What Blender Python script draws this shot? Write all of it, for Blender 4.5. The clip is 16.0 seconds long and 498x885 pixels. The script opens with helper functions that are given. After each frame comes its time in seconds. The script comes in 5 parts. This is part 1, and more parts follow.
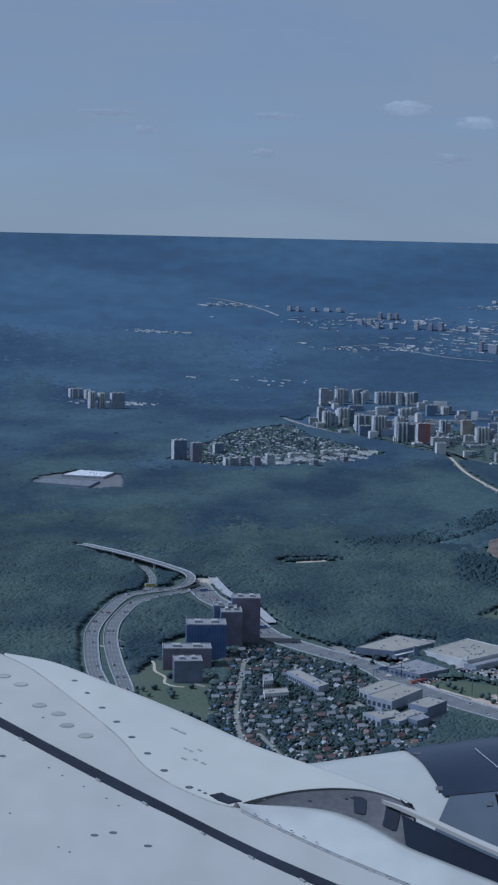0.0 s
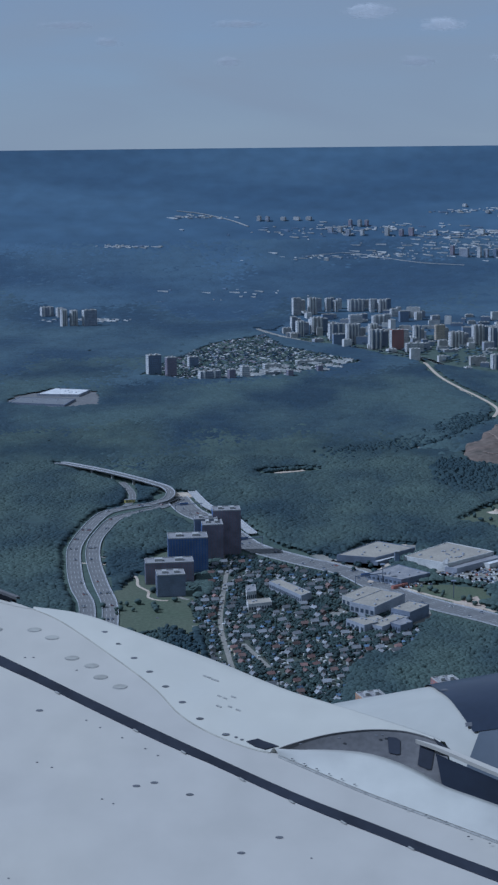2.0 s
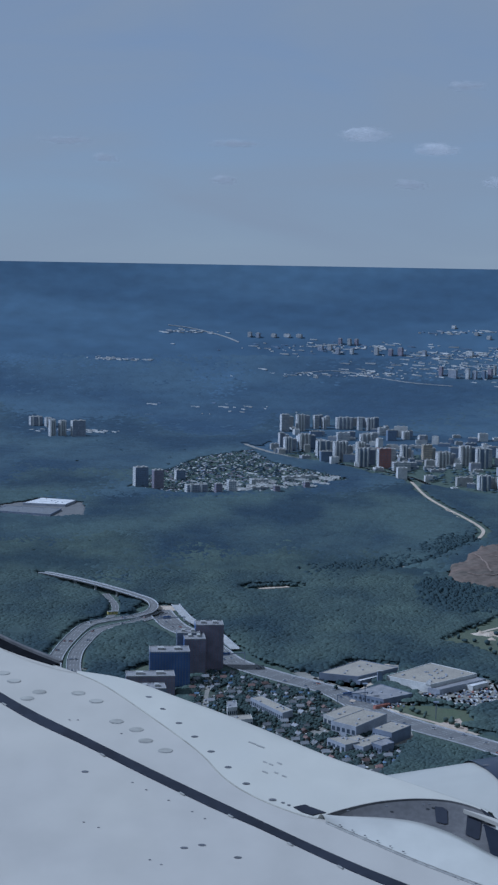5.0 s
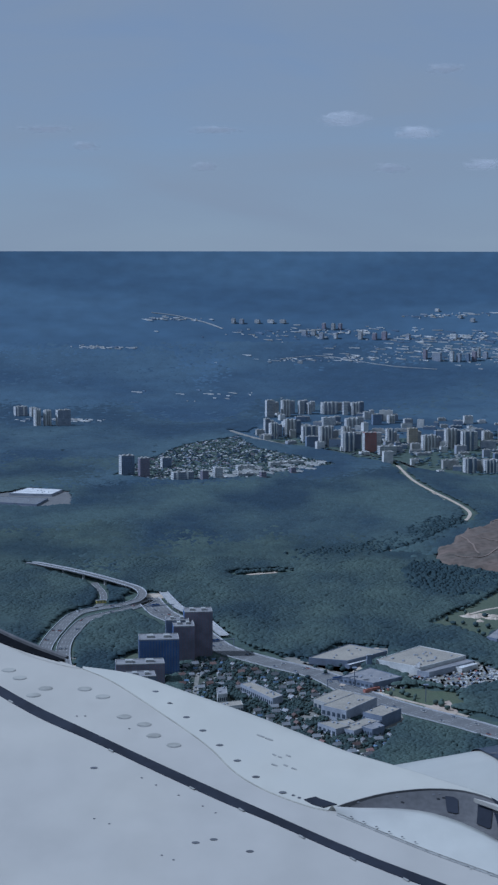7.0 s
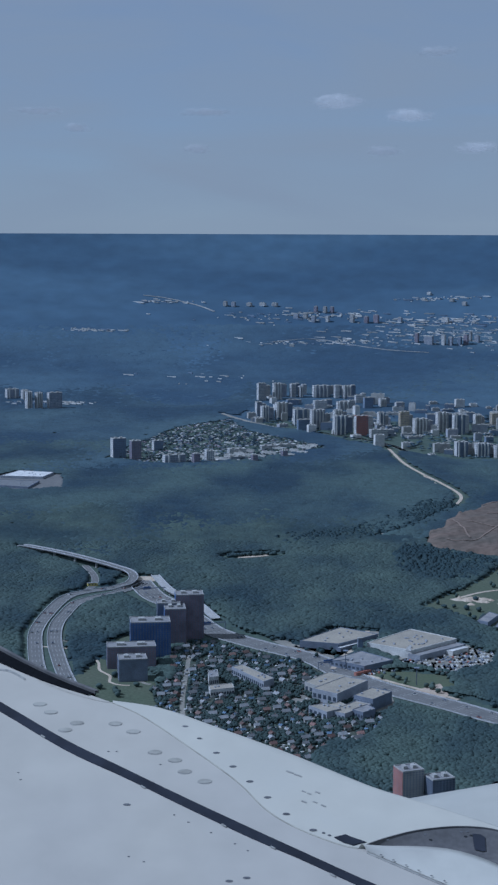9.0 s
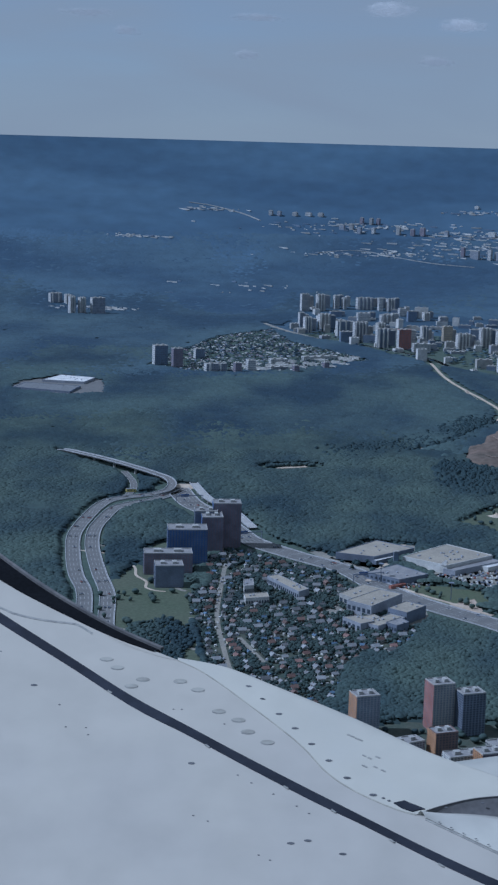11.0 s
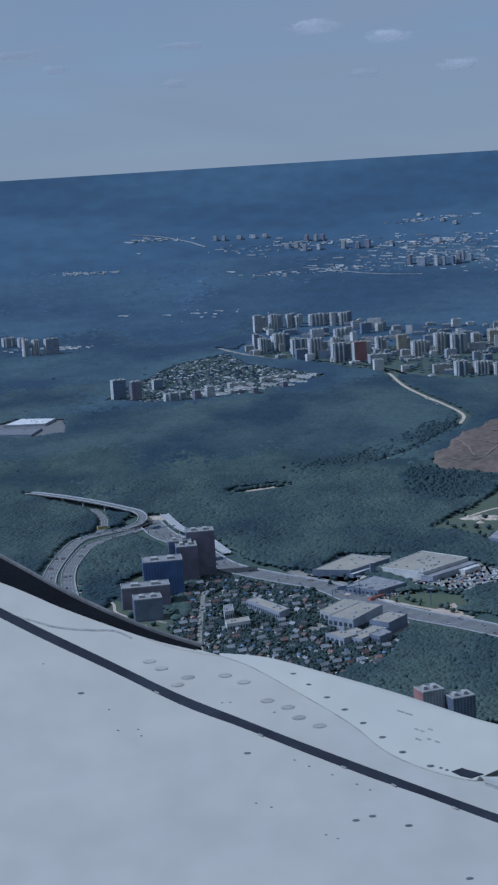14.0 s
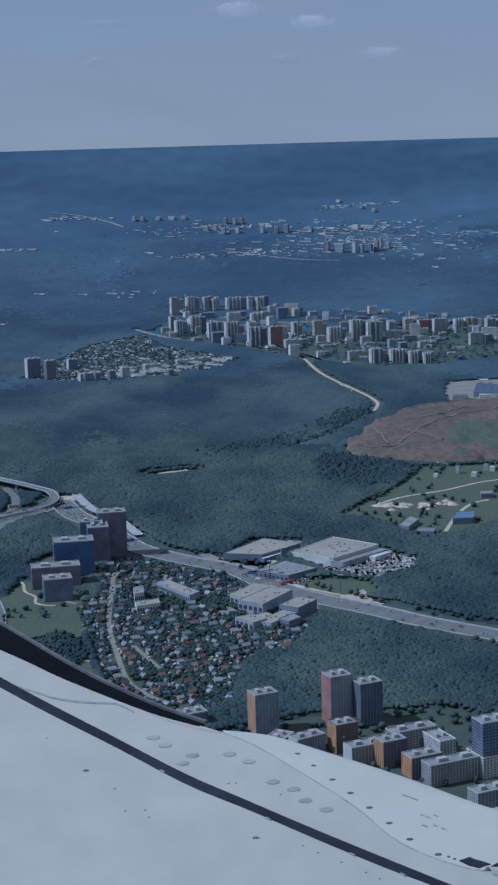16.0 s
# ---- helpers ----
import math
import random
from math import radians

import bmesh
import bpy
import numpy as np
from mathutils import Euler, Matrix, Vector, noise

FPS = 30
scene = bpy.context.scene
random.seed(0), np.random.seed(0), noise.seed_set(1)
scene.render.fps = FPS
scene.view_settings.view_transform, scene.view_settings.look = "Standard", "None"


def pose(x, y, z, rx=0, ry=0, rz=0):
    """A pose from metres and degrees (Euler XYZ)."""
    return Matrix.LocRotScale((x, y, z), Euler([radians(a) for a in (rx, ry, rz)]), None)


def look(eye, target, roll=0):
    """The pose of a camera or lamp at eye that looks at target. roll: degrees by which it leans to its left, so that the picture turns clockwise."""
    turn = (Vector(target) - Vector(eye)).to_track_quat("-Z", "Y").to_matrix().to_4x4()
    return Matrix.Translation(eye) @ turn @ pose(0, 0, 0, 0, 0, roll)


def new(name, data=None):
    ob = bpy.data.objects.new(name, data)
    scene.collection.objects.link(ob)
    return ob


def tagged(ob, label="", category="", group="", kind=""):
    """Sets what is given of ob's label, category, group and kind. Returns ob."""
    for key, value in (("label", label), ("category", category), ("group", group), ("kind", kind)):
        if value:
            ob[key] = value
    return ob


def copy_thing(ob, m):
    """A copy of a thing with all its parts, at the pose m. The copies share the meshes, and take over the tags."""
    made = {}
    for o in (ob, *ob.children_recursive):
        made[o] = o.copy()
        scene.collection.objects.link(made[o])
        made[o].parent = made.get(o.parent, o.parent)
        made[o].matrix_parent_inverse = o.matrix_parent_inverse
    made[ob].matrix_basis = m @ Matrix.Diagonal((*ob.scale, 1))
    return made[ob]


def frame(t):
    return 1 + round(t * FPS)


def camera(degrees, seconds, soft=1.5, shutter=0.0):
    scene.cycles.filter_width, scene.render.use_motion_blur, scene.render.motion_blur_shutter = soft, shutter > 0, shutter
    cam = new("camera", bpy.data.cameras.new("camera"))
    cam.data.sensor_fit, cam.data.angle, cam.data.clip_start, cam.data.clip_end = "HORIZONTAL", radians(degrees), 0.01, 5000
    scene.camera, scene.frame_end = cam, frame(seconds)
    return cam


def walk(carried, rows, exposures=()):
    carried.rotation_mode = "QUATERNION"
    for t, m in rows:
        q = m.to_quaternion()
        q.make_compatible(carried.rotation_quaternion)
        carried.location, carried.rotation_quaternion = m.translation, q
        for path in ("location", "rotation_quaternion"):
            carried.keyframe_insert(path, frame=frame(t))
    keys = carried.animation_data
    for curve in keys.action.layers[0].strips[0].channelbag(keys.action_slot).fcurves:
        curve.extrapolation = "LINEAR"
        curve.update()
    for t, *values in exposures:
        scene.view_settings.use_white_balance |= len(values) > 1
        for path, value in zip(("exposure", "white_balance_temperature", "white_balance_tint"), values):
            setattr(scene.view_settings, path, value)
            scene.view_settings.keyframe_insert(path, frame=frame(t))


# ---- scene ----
cam = camera(16.725, 16.0, soft=2.4)
PATH = [
    (0, pose(0.748, 0.199, 399.728, 82.745, -1.323, 1.799)),
    (0.5, pose(0.707, 0.142, 399.923, 82.199, -1.332, -0.042)),
    (1, pose(0.747, 0.169, 400.069, 80.316, -0.021, -0.895)),
    (1.5, pose(0.639, 0.194, 400.029, 79.776, 0.311, -1.040)),
    (2, pose(0.524, 0.160, 399.915, 79.775, 0.614, 0.672)),
    (2.5, pose(0.439, 0.127, 399.786, 79.761, 0.451, 0.836)),
    (3, pose(0.345, 0.129, 399.770, 79.883, 0.428, 0.509)),
    (3.5, pose(0.271, 0.105, 399.690, 80.305, 0.223, 0.334)),
    (4, pose(0.276, 0.098, 399.645, 81.146, 0.152, 0.366)),
    (4.5, pose(0.242, 0.030, 399.685, 83.237, -0.591, 0.584)),
    (5, pose(0.204, 0.042, 399.694, 83.662, -0.988, 0.434)),
    (5.2, pose(0.158, 0.050, 399.720, 83.813, -1.819, 0.152)),
    (7.3, pose(0.104, 0.071, 399.720, 83.168, 0.092, -0.147)),
    (7.5, pose(0.092, 0.052, 399.725, 83.181, -0.431, 0.479)),
    (8, pose(0.084, 0.050, 399.773, 83.173, -0.860, 0.088)),
    (8.5, pose(0.009, -0.001, 399.854, 82.992, -0.328, -0.288)),
    (8.7, pose(-0.032, -0.008, 399.915, 82.914, -0.264, -0.476)),
    (10.8, pose(-0.174, -0.098, 400.468, 79.614, 0.312, 0.517)),
    (11, pose(-0.231, -0.080, 400.320, 79.557, -1.613, 1.169)),
    (11.5, pose(-0.239, -0.100, 400.060, 80.417, -1.922, 1.488)),
    (12, pose(-0.254, -0.098, 400.066, 81.230, 2.204, 0.283)),
    (12.5, pose(-0.282, -0.082, 400.221, 81.154, 3.825, -0.753)),
    (13, pose(-0.394, -0.135, 400.306, 80.758, 3.567, -1.712)),
    (13.5, pose(-0.441, -0.148, 400.316, 80.269, 4.171, -1.741)),
    (14, pose(-0.533, -0.199, 400.170, 80.354, 3.545, -0.948)),
    (14.5, pose(-0.580, -0.172, 400.047, 80.374, 3.314, -0.848)),
    (15, pose(-0.628, -0.172, 400.130, 80.307, 2.115, -1.342)),
    (15.5, pose(-0.780, -0.186, 400.502, 80.087, 1.538, -2.288)),
    (16, pose(-1.022, -0.118, 400.706, 79.650, 1.651, -3.587)),
]
EXPOSURES = [(0.0, 0.0, 4580, 12), (16.0, 0.0, 4580, 12)]
walk(cam, PATH, EXPOSURES)

EYE_HEIGHT = 400.0     # camera above the ground
FLAT = 3400.0          # the plain is flat up to here, then rises gently to the skyline
SCALE = 1.8            # metres for one unit of the wing's own drawing

# ---- world and sun ----
SUN_AZ, SUN_EL = radians(-92), radians(47)
world = bpy.data.worlds.new("sky")
scene.world = world
world.use_nodes = True
wn, wl = world.node_tree.nodes, world.node_tree.links
sky = wn.new("ShaderNodeTexSky")
sky.sky_type, sky.sun_disc = "NISHITA", False
sky.sun_elevation, sky.sun_rotation = SUN_EL, SUN_AZ
sky.altitude, sky.air_density, sky.dust_density, sky.ozone_density = 2500, 1.0, 0.6, 2.5
veil = wn.new("ShaderNodeMix")     # thin high haze greys the blue evenly
veil.data_type = "RGBA"
cirrus_at = wn.new("ShaderNodeMapping")
cirrus_at.inputs["Scale"].default_value = (5.0, 5.0, 22.0)
wl.new(wn.new("ShaderNodeTexCoord").outputs["Generated"], cirrus_at.inputs["Vector"])
cirrus = wn.new("ShaderNodeTexNoise")
cirrus.inputs["Scale"].default_value, cirrus.inputs["Detail"].default_value, cirrus.inputs["Distortion"].default_value = 1.0, 6, 0.6
wl.new(cirrus_at.outputs[0], cirrus.inputs["Vector"])
spread = wn.new("ShaderNodeMapRange")
spread.inputs["From Min"].default_value, spread.inputs["From Max"].default_value = 0.3, 0.7
spread.inputs["To Min"].default_value, spread.inputs["To Max"].default_value = 0.68, 0.96
wl.new(cirrus.outputs["Fac"], spread.inputs["Value"])
wl.new(spread.outputs[0], veil.inputs["Factor"])
veil.inputs["B"].default_value = (4.8, 4.85, 4.55, 1)
wl.new(sky.outputs[0], veil.inputs["A"])
wn["Background"].inputs["Strength"].default_value = 0.058
wl.new(veil.outputs["Result"], wn["Background"].inputs["Color"])
sun = new("sun", bpy.data.lights.new("sun", "SUN"))
sun.data.energy, sun.data.angle, sun.data.color = 2.7, radians(0.5), (1.0, 0.95, 0.885)
sd = Vector((math.sin(SUN_AZ) * math.cos(SUN_EL), math.cos(SUN_AZ) * math.cos(SUN_EL), math.sin(SUN_EL)))
sun.matrix_world = look(sd * 1000, (0, 0, 0))


# ---- materials ----
def material(name, color, rough=0.7, metal=0.0, second=None, size=1.0, fine=None, bump=0.0, amount=0.5,
             stretch=(1, 1, 1), island=0.0, spec=0.3, per_object=0.0):
    """A surface with broad patches of a second colour, fine grain and optional relief; size in metres."""
    m = bpy.data.materials.new(name)
    m.use_nodes = True
    n, l = m.node_tree.nodes, m.node_tree.links
    p = n["Principled BSDF"]
    p.inputs["Roughness"].default_value, p.inputs["Metallic"].default_value = rough, metal
    p.inputs["Specular IOR Level"].default_value = spec
    second = second or tuple(c * 0.7 for c in color)
    geo = n.new("ShaderNodeNewGeometry")
    mp = n.new("ShaderNodeMapping")
    mp.inputs["Scale"].default_value = tuple(s / size for s in stretch)
    l.new(geo.outputs["Position"], mp.inputs["Vector"])
    big = n.new("ShaderNodeTexNoise")
    big.inputs["Scale"].default_value, big.inputs["Detail"].default_value = 1.0, 4
    l.new(mp.outputs[0], big.inputs["Vector"])
    ramp = n.new("ShaderNodeMapRange")
    ramp.inputs["From Min"].default_value, ramp.inputs["From Max"].default_value = 0.5 - amount * 0.4, 0.5 + amount * 0.4
    l.new(big.outputs["Fac"], ramp.inputs["Value"])
    mix = n.new("ShaderNodeMix")
    mix.data_type = "RGBA"
    mix.inputs["A"].default_value, mix.inputs["B"].default_value = (*color, 1), (*second, 1)
    l.new(ramp.outputs[0], mix.inputs["Factor"])
    small = n.new("ShaderNodeTexNoise")
    small.inputs["Scale"].default_value, small.inputs["Detail"].default_value = 1.0 / (fine or size * 0.07), 3
    l.new(geo.outputs["Position"], small.inputs["Vector"])
    grain = n.new("ShaderNodeMapRange")
    grain.inputs["From Min"].default_value, grain.inputs["From Max"].default_value = 0.3, 0.7
    grain.inputs["To Min"].default_value, grain.inputs["To Max"].default_value = 1 - 0.22 * amount * 2, 1 + 0.22 * amount * 2
    l.new(small.outputs["Fac"], grain.inputs["Value"])
    value = grain.outputs[0]
    if island or per_object:
        src = geo.outputs["Random Per Island"] if island else n.new("ShaderNodeObjectInfo").outputs["Random"]
        k = island or per_object
        r = n.new("ShaderNodeMapRange")
        r.inputs["To Min"].default_value, r.inputs["To Max"].default_value = 1 - k, 1 + k
        l.new(src, r.inputs["Value"])
        mu = n.new("ShaderNodeMath")
        mu.operation = "MULTIPLY"
        l.new(r.outputs[0], mu.inputs[0]), l.new(value, mu.inputs[1])
        value = mu.outputs[0]
    sc = n.new("ShaderNodeVectorMath")
    sc.operation = "SCALE"
    l.new(mix.outputs["Result"], sc.inputs[0]), l.new(value, sc.inputs["Scale"])
    l.new(sc.outputs[0], p.inputs["Base Color"])
    if bump:
        b = n.new("ShaderNodeBump")
        b.inputs["Strength"].default_value, b.inputs["Distance"].default_value = 0.6, bump
        l.new(small.outputs["Fac"], b.inputs["Height"]), l.new(b.outputs[0], p.inputs["Normal"])
    return m


M = {
    "ground": material("woodland_floor", (0.060, 0.088, 0.074), 0.9, second=(0.078, 0.104, 0.080), size=120, fine=9, bump=2.0, stretch=(1, 0.6, 1)),
    # Ground of the far rise: haze is painted in as blue.
    "far_ground": material("distant_haze_woods", (0.064, 0.105, 0.147), 0.9, second=(0.041, 0.073, 0.111), size=260, fine=45, stretch=(0.30, 1, 1), amount=0.28),
    "skyline_ground": material("skyline_haze_woods", (0.070, 0.119, 0.176), 0.9, second=(0.048, 0.087, 0.138), size=280, fine=60, stretch=(0.30, 1, 1), amount=0.26),
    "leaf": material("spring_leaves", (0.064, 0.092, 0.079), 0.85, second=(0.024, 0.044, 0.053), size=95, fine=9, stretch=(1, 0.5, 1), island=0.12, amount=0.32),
    # Leaves farther off: aerial haze put into ever bluer, paler base colours.
    "leaf_mid": material("mixed_haze_leaves", (0.062, 0.094, 0.094), 0.85, second=(0.023, 0.044, 0.064), size=150, fine=18, stretch=(1, 0.45, 1), island=0.12, amount=0.28),
    "leaf_far": material("far_haze_leaves", (0.063, 0.100, 0.121), 0.85, second=(0.030, 0.056, 0.086), size=190, fine=26, stretch=(0.7, 0.5, 1), island=0.10, amount=0.28),
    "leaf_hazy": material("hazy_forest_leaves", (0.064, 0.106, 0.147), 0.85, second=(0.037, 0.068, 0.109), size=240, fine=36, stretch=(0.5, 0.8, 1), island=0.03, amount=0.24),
    "leaf_skyline": material("skyline_haze_leaves", (0.070, 0.119, 0.176), 0.85, second=(0.048, 0.087, 0.138), size=280, fine=45, stretch=(0.30, 1, 1), island=0.02, amount=0.22),
    "garden": material("garden_foliage", (0.046, 0.068, 0.060), 0.85, second=(0.029, 0.047, 0.049), size=45, fine=2, island=0.22, bump=0.6),
    "bark": material("bark", (0.09, 0.07, 0.055), 0.9, size=2),
    "grass": material("meadow_grass", (0.082, 0.104, 0.066), 0.9, second=(0.098, 0.112, 0.076), size=60, fine=3, bump=0.2),
    "lawn": material("mown_grass", (0.080, 0.108, 0.060), 0.9, second=(0.105, 0.115, 0.075), size=30, fine=2, bump=0.1),
    "plots": material("garden_plots", (0.056, 0.078, 0.062), 0.9, second=(0.082, 0.088, 0.068), size=16, fine=2.5, bump=0.2, amount=0.35),
    "asphalt": material("asphalt", (0.140, 0.140, 0.137), 0.85, second=(0.180, 0.176, 0.168), size=14, fine=0.8),
    "lot": material("concrete_yard", (0.205, 0.20, 0.175), 0.85, second=(0.28, 0.26, 0.22), size=22, fine=1.5),
    "dirt": material("bare_soil", (0.36, 0.27, 0.20), 0.95, second=(0.50, 0.42, 0.34), size=14, fine=1.2, bump=0.3),
    "sand": material("pale_sand", (0.55, 0.48, 0.38), 0.95, second=(0.40, 0.32, 0.24), size=10, fine=1.0, bump=0.3),
    "hill": material("stripped_earth", (0.168, 0.118, 0.092), 0.95, second=(0.098, 0.088, 0.072), size=60, fine=9, bump=2.0, stretch=(0.5, 1.1, 1), amount=0.6),
    "hill_path": material("worn_earth_path", (0.235, 0.18, 0.145), 0.95, second=(0.19, 0.15, 0.12), size=14, fine=2),
    "line": material("road_paint", (0.46, 0.46, 0.45), 0.6, size=5),
    "barrier": material("pale_barrier", (0.50, 0.505, 0.51), 0.6, size=8),
    "concrete": material("bridge_concrete", (0.45, 0.44, 0.42), 0.8, size=6),
    # Far windows and walls: contrast lost to haze is mixed into these tones.
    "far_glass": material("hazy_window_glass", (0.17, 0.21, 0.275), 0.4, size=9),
    "blue_grey": material("haze_blue_panel", (0.200, 0.250, 0.330), 0.8, size=30),
    "rose_grey": material("haze_rose_panel", (0.29, 0.25, 0.285), 0.8, size=30),
    "glass": material("window_glass", (0.070, 0.088, 0.115), 0.25, size=9, spec=0.5),
    "roof_tar": material("tar_roof", (0.20, 0.20, 0.21), 0.9, second=(0.30, 0.29, 0.28), size=9, fine=0.7),
    "roof_pale": material("pale_membrane_roof", (0.36, 0.325, 0.262), 0.85, second=(0.29, 0.265, 0.22), size=16, fine=1.2),
    "roof_white": material("white_membrane_roof", (0.72, 0.71, 0.68), 0.8, size=16),
    "roof_red": material("red_tile_roof", (0.25, 0.155, 0.135), 0.8, size=5, per_object=0.35),
    "roof_brown": material("brown_metal_roof", (0.15, 0.10, 0.085), 0.6, size=5, per_object=0.4),
    "roof_grey": material("grey_metal_roof", (0.24, 0.245, 0.25), 0.5, size=5, per_object=0.5),
    "roof_blue": material("blue_metal_roof", (0.12, 0.18, 0.26), 0.5, size=5, per_object=0.4),
    "white": material("white_plaster", (0.66, 0.655, 0.62), 0.8, size=9),
    "pale": material("pale_panel", (0.44, 0.435, 0.41), 0.8, size=9),
    "grey": material("grey_panel", (0.36, 0.38, 0.42), 0.8, size=9),
    "slate": material("slate_panel", (0.200, 0.230, 0.290), 0.75, size=9),
    "navy": material("navy_panel", (0.088, 0.155, 0.350), 0.7, size=9),
    "maroon": material("maroon_panel", (0.260, 0.215, 0.250), 0.75, size=9),
    "brown": material("brown_brick", (0.22, 0.16, 0.14), 0.85, size=9),
    "red": material("red_panel", (0.42, 0.19, 0.145), 0.75, size=9),
    "orange": material("orange_panel", (0.52, 0.285, 0.135), 0.75, size=9),
    "yellow": material("yellow_panel", (0.60, 0.52, 0.16), 0.75, size=9),
    "cream": material("cream_panel", (0.58, 0.50, 0.36), 0.8, size=9),
    "wing": material("aircraft_white_paint", (0.488, 0.458, 0.394), 0.45, second=(0.468, 0.440, 0.386), size=2.2, fine=0.25, amount=0.12, spec=0.4),
    "slat": material("leading_edge_paint", (0.545, 0.522, 0.445), 0.40, second=(0.515, 0.496, 0.428), size=0.8, fine=0.2, amount=0.10, spec=0.45),
    "fairing": material("weathered_fairing_paint", (0.54, 0.525, 0.462), 0.45, second=(0.47, 0.455, 0.405), size=0.7, fine=0.15, amount=0.14, spec=0.4),
    "sealant": material("dark_sealant", (0.036, 0.040, 0.053), 0.75, size=0.3, fine=0.05, amount=0.25, spec=0.15),
    "recess": material("recess_grey", (0.165, 0.158, 0.152), 0.6, second=(0.115, 0.112, 0.112), size=0.25, fine=0.03, amount=0.35),
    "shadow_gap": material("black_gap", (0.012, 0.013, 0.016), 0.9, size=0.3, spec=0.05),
    "cowl": material("navy_cowl_paint", (0.021, 0.028, 0.047), 0.30, second=(0.027, 0.035, 0.056), size=0.5, fine=0.03, amount=0.2, spec=0.5),
    "navy_shade": material("dark_navy_shade", (0.014, 0.019, 0.032), 0.5, size=0.5, amount=0.2),
    "conifer": material("dark_conifer_needles", (0.022, 0.042, 0.050), 0.85, second=(0.030, 0.052, 0.058), size=60, fine=10, island=0.1, amount=0.3),
    "nacelle": material("grey_nacelle_paint", (0.47, 0.455, 0.395), 0.40, second=(0.43, 0.42, 0.37), size=0.9, fine=0.2, amount=0.1, spec=0.5),
    "lower_cowl": material("blue_grey_cowl_paint", (0.085, 0.100, 0.120), 0.40, second=(0.10, 0.115, 0.135), size=0.8, fine=0.2, amount=0.15, spec=0.45),
    "rivet": material("dark_fastener", (0.14, 0.142, 0.15), 0.6, size=0.1),
    "plug": material("worn_plug_paint", (0.36, 0.35, 0.315), 0.5, second=(0.28, 0.275, 0.255), size=0.05, fine=0.02),
    "plug_face": material("repainted_plug", (0.415, 0.398, 0.345), 0.45, size=0.3, amount=0.1),
    "yellowed": material("yellowed_sealant", (0.440, 0.415, 0.345), 0.6, size=0.1),
}


def vapour(name, strength, dense):
    """Thin cloud: a faint glow stands in for scattered sky light, denser in the middle of each puff and torn at its
    rim.
    """
    m = bpy.data.materials.new(name)
    m.use_nodes = True
    n, l = m.node_tree.nodes, m.node_tree.links
    p = n["Principled BSDF"]
    p.inputs["Base Color"].default_value, p.inputs["Roughness"].default_value = (0.3, 0.3, 0.3, 1), 1.0
    p.inputs["Specular IOR Level"].default_value = 0.0
    p.inputs["Emission Color"].default_value, p.inputs["Emission Strength"].default_value = (1.0, 0.99, 0.95, 1), strength
    tc = n.new("ShaderNodeTexCoord")
    at = n.new("ShaderNodeMapping")
    at.inputs["Location"].default_value, at.inputs["Scale"].default_value = (-1.0, 0.0, -0.75), (2.0, 0.0, 2.2)
    l.new(tc.outputs["Generated"], at.inputs["Vector"])
    away = n.new("ShaderNodeVectorMath")
    away.operation = "LENGTH"
    l.new(at.outputs[0], away.inputs[0])
    geo = n.new("ShaderNodeNewGeometry")
    size = n.new("ShaderNodeMapping")
    size.inputs["Scale"].default_value = (0.03, 0.03, 0.075)
    l.new(geo.outputs["Position"], size.inputs["Vector"])
    torn = n.new("ShaderNodeTexNoise")
    torn.inputs["Scale"].default_value, torn.inputs["Detail"].default_value, torn.inputs["Roughness"].default_value = 1.0, 5, 0.6
    l.new(size.outputs[0], torn.inputs["Vector"])
    both = n.new("ShaderNodeMath")
    both.operation = "MULTIPLY_ADD"
    both.inputs[1].default_value = 2.3
    l.new(torn.outputs["Fac"], both.inputs[0])
    back = n.new("ShaderNodeMath")
    back.operation = "MULTIPLY"
    back.inputs[1].default_value = -1.25
    l.new(away.outputs["Value"], back.inputs[0]), l.new(back.outputs[0], both.inputs[2])
    fade = n.new("ShaderNodeMapRange")
    fade.interpolation_type = "SMOOTHSTEP"
    fade.inputs["From Min"].default_value, fade.inputs["From Max"].default_value, fade.inputs["To Max"].default_value = 0.05, 1.0, dense
    l.new(both.outputs[0], fade.inputs["Value"]), l.new(fade.outputs[0], p.inputs["Alpha"])
    return m


M["cloud"], M["thin_cloud"] = vapour("cloud_vapour", 0.27, 0.55), vapour("thin_cloud_vapour", 0.22, 0.34)


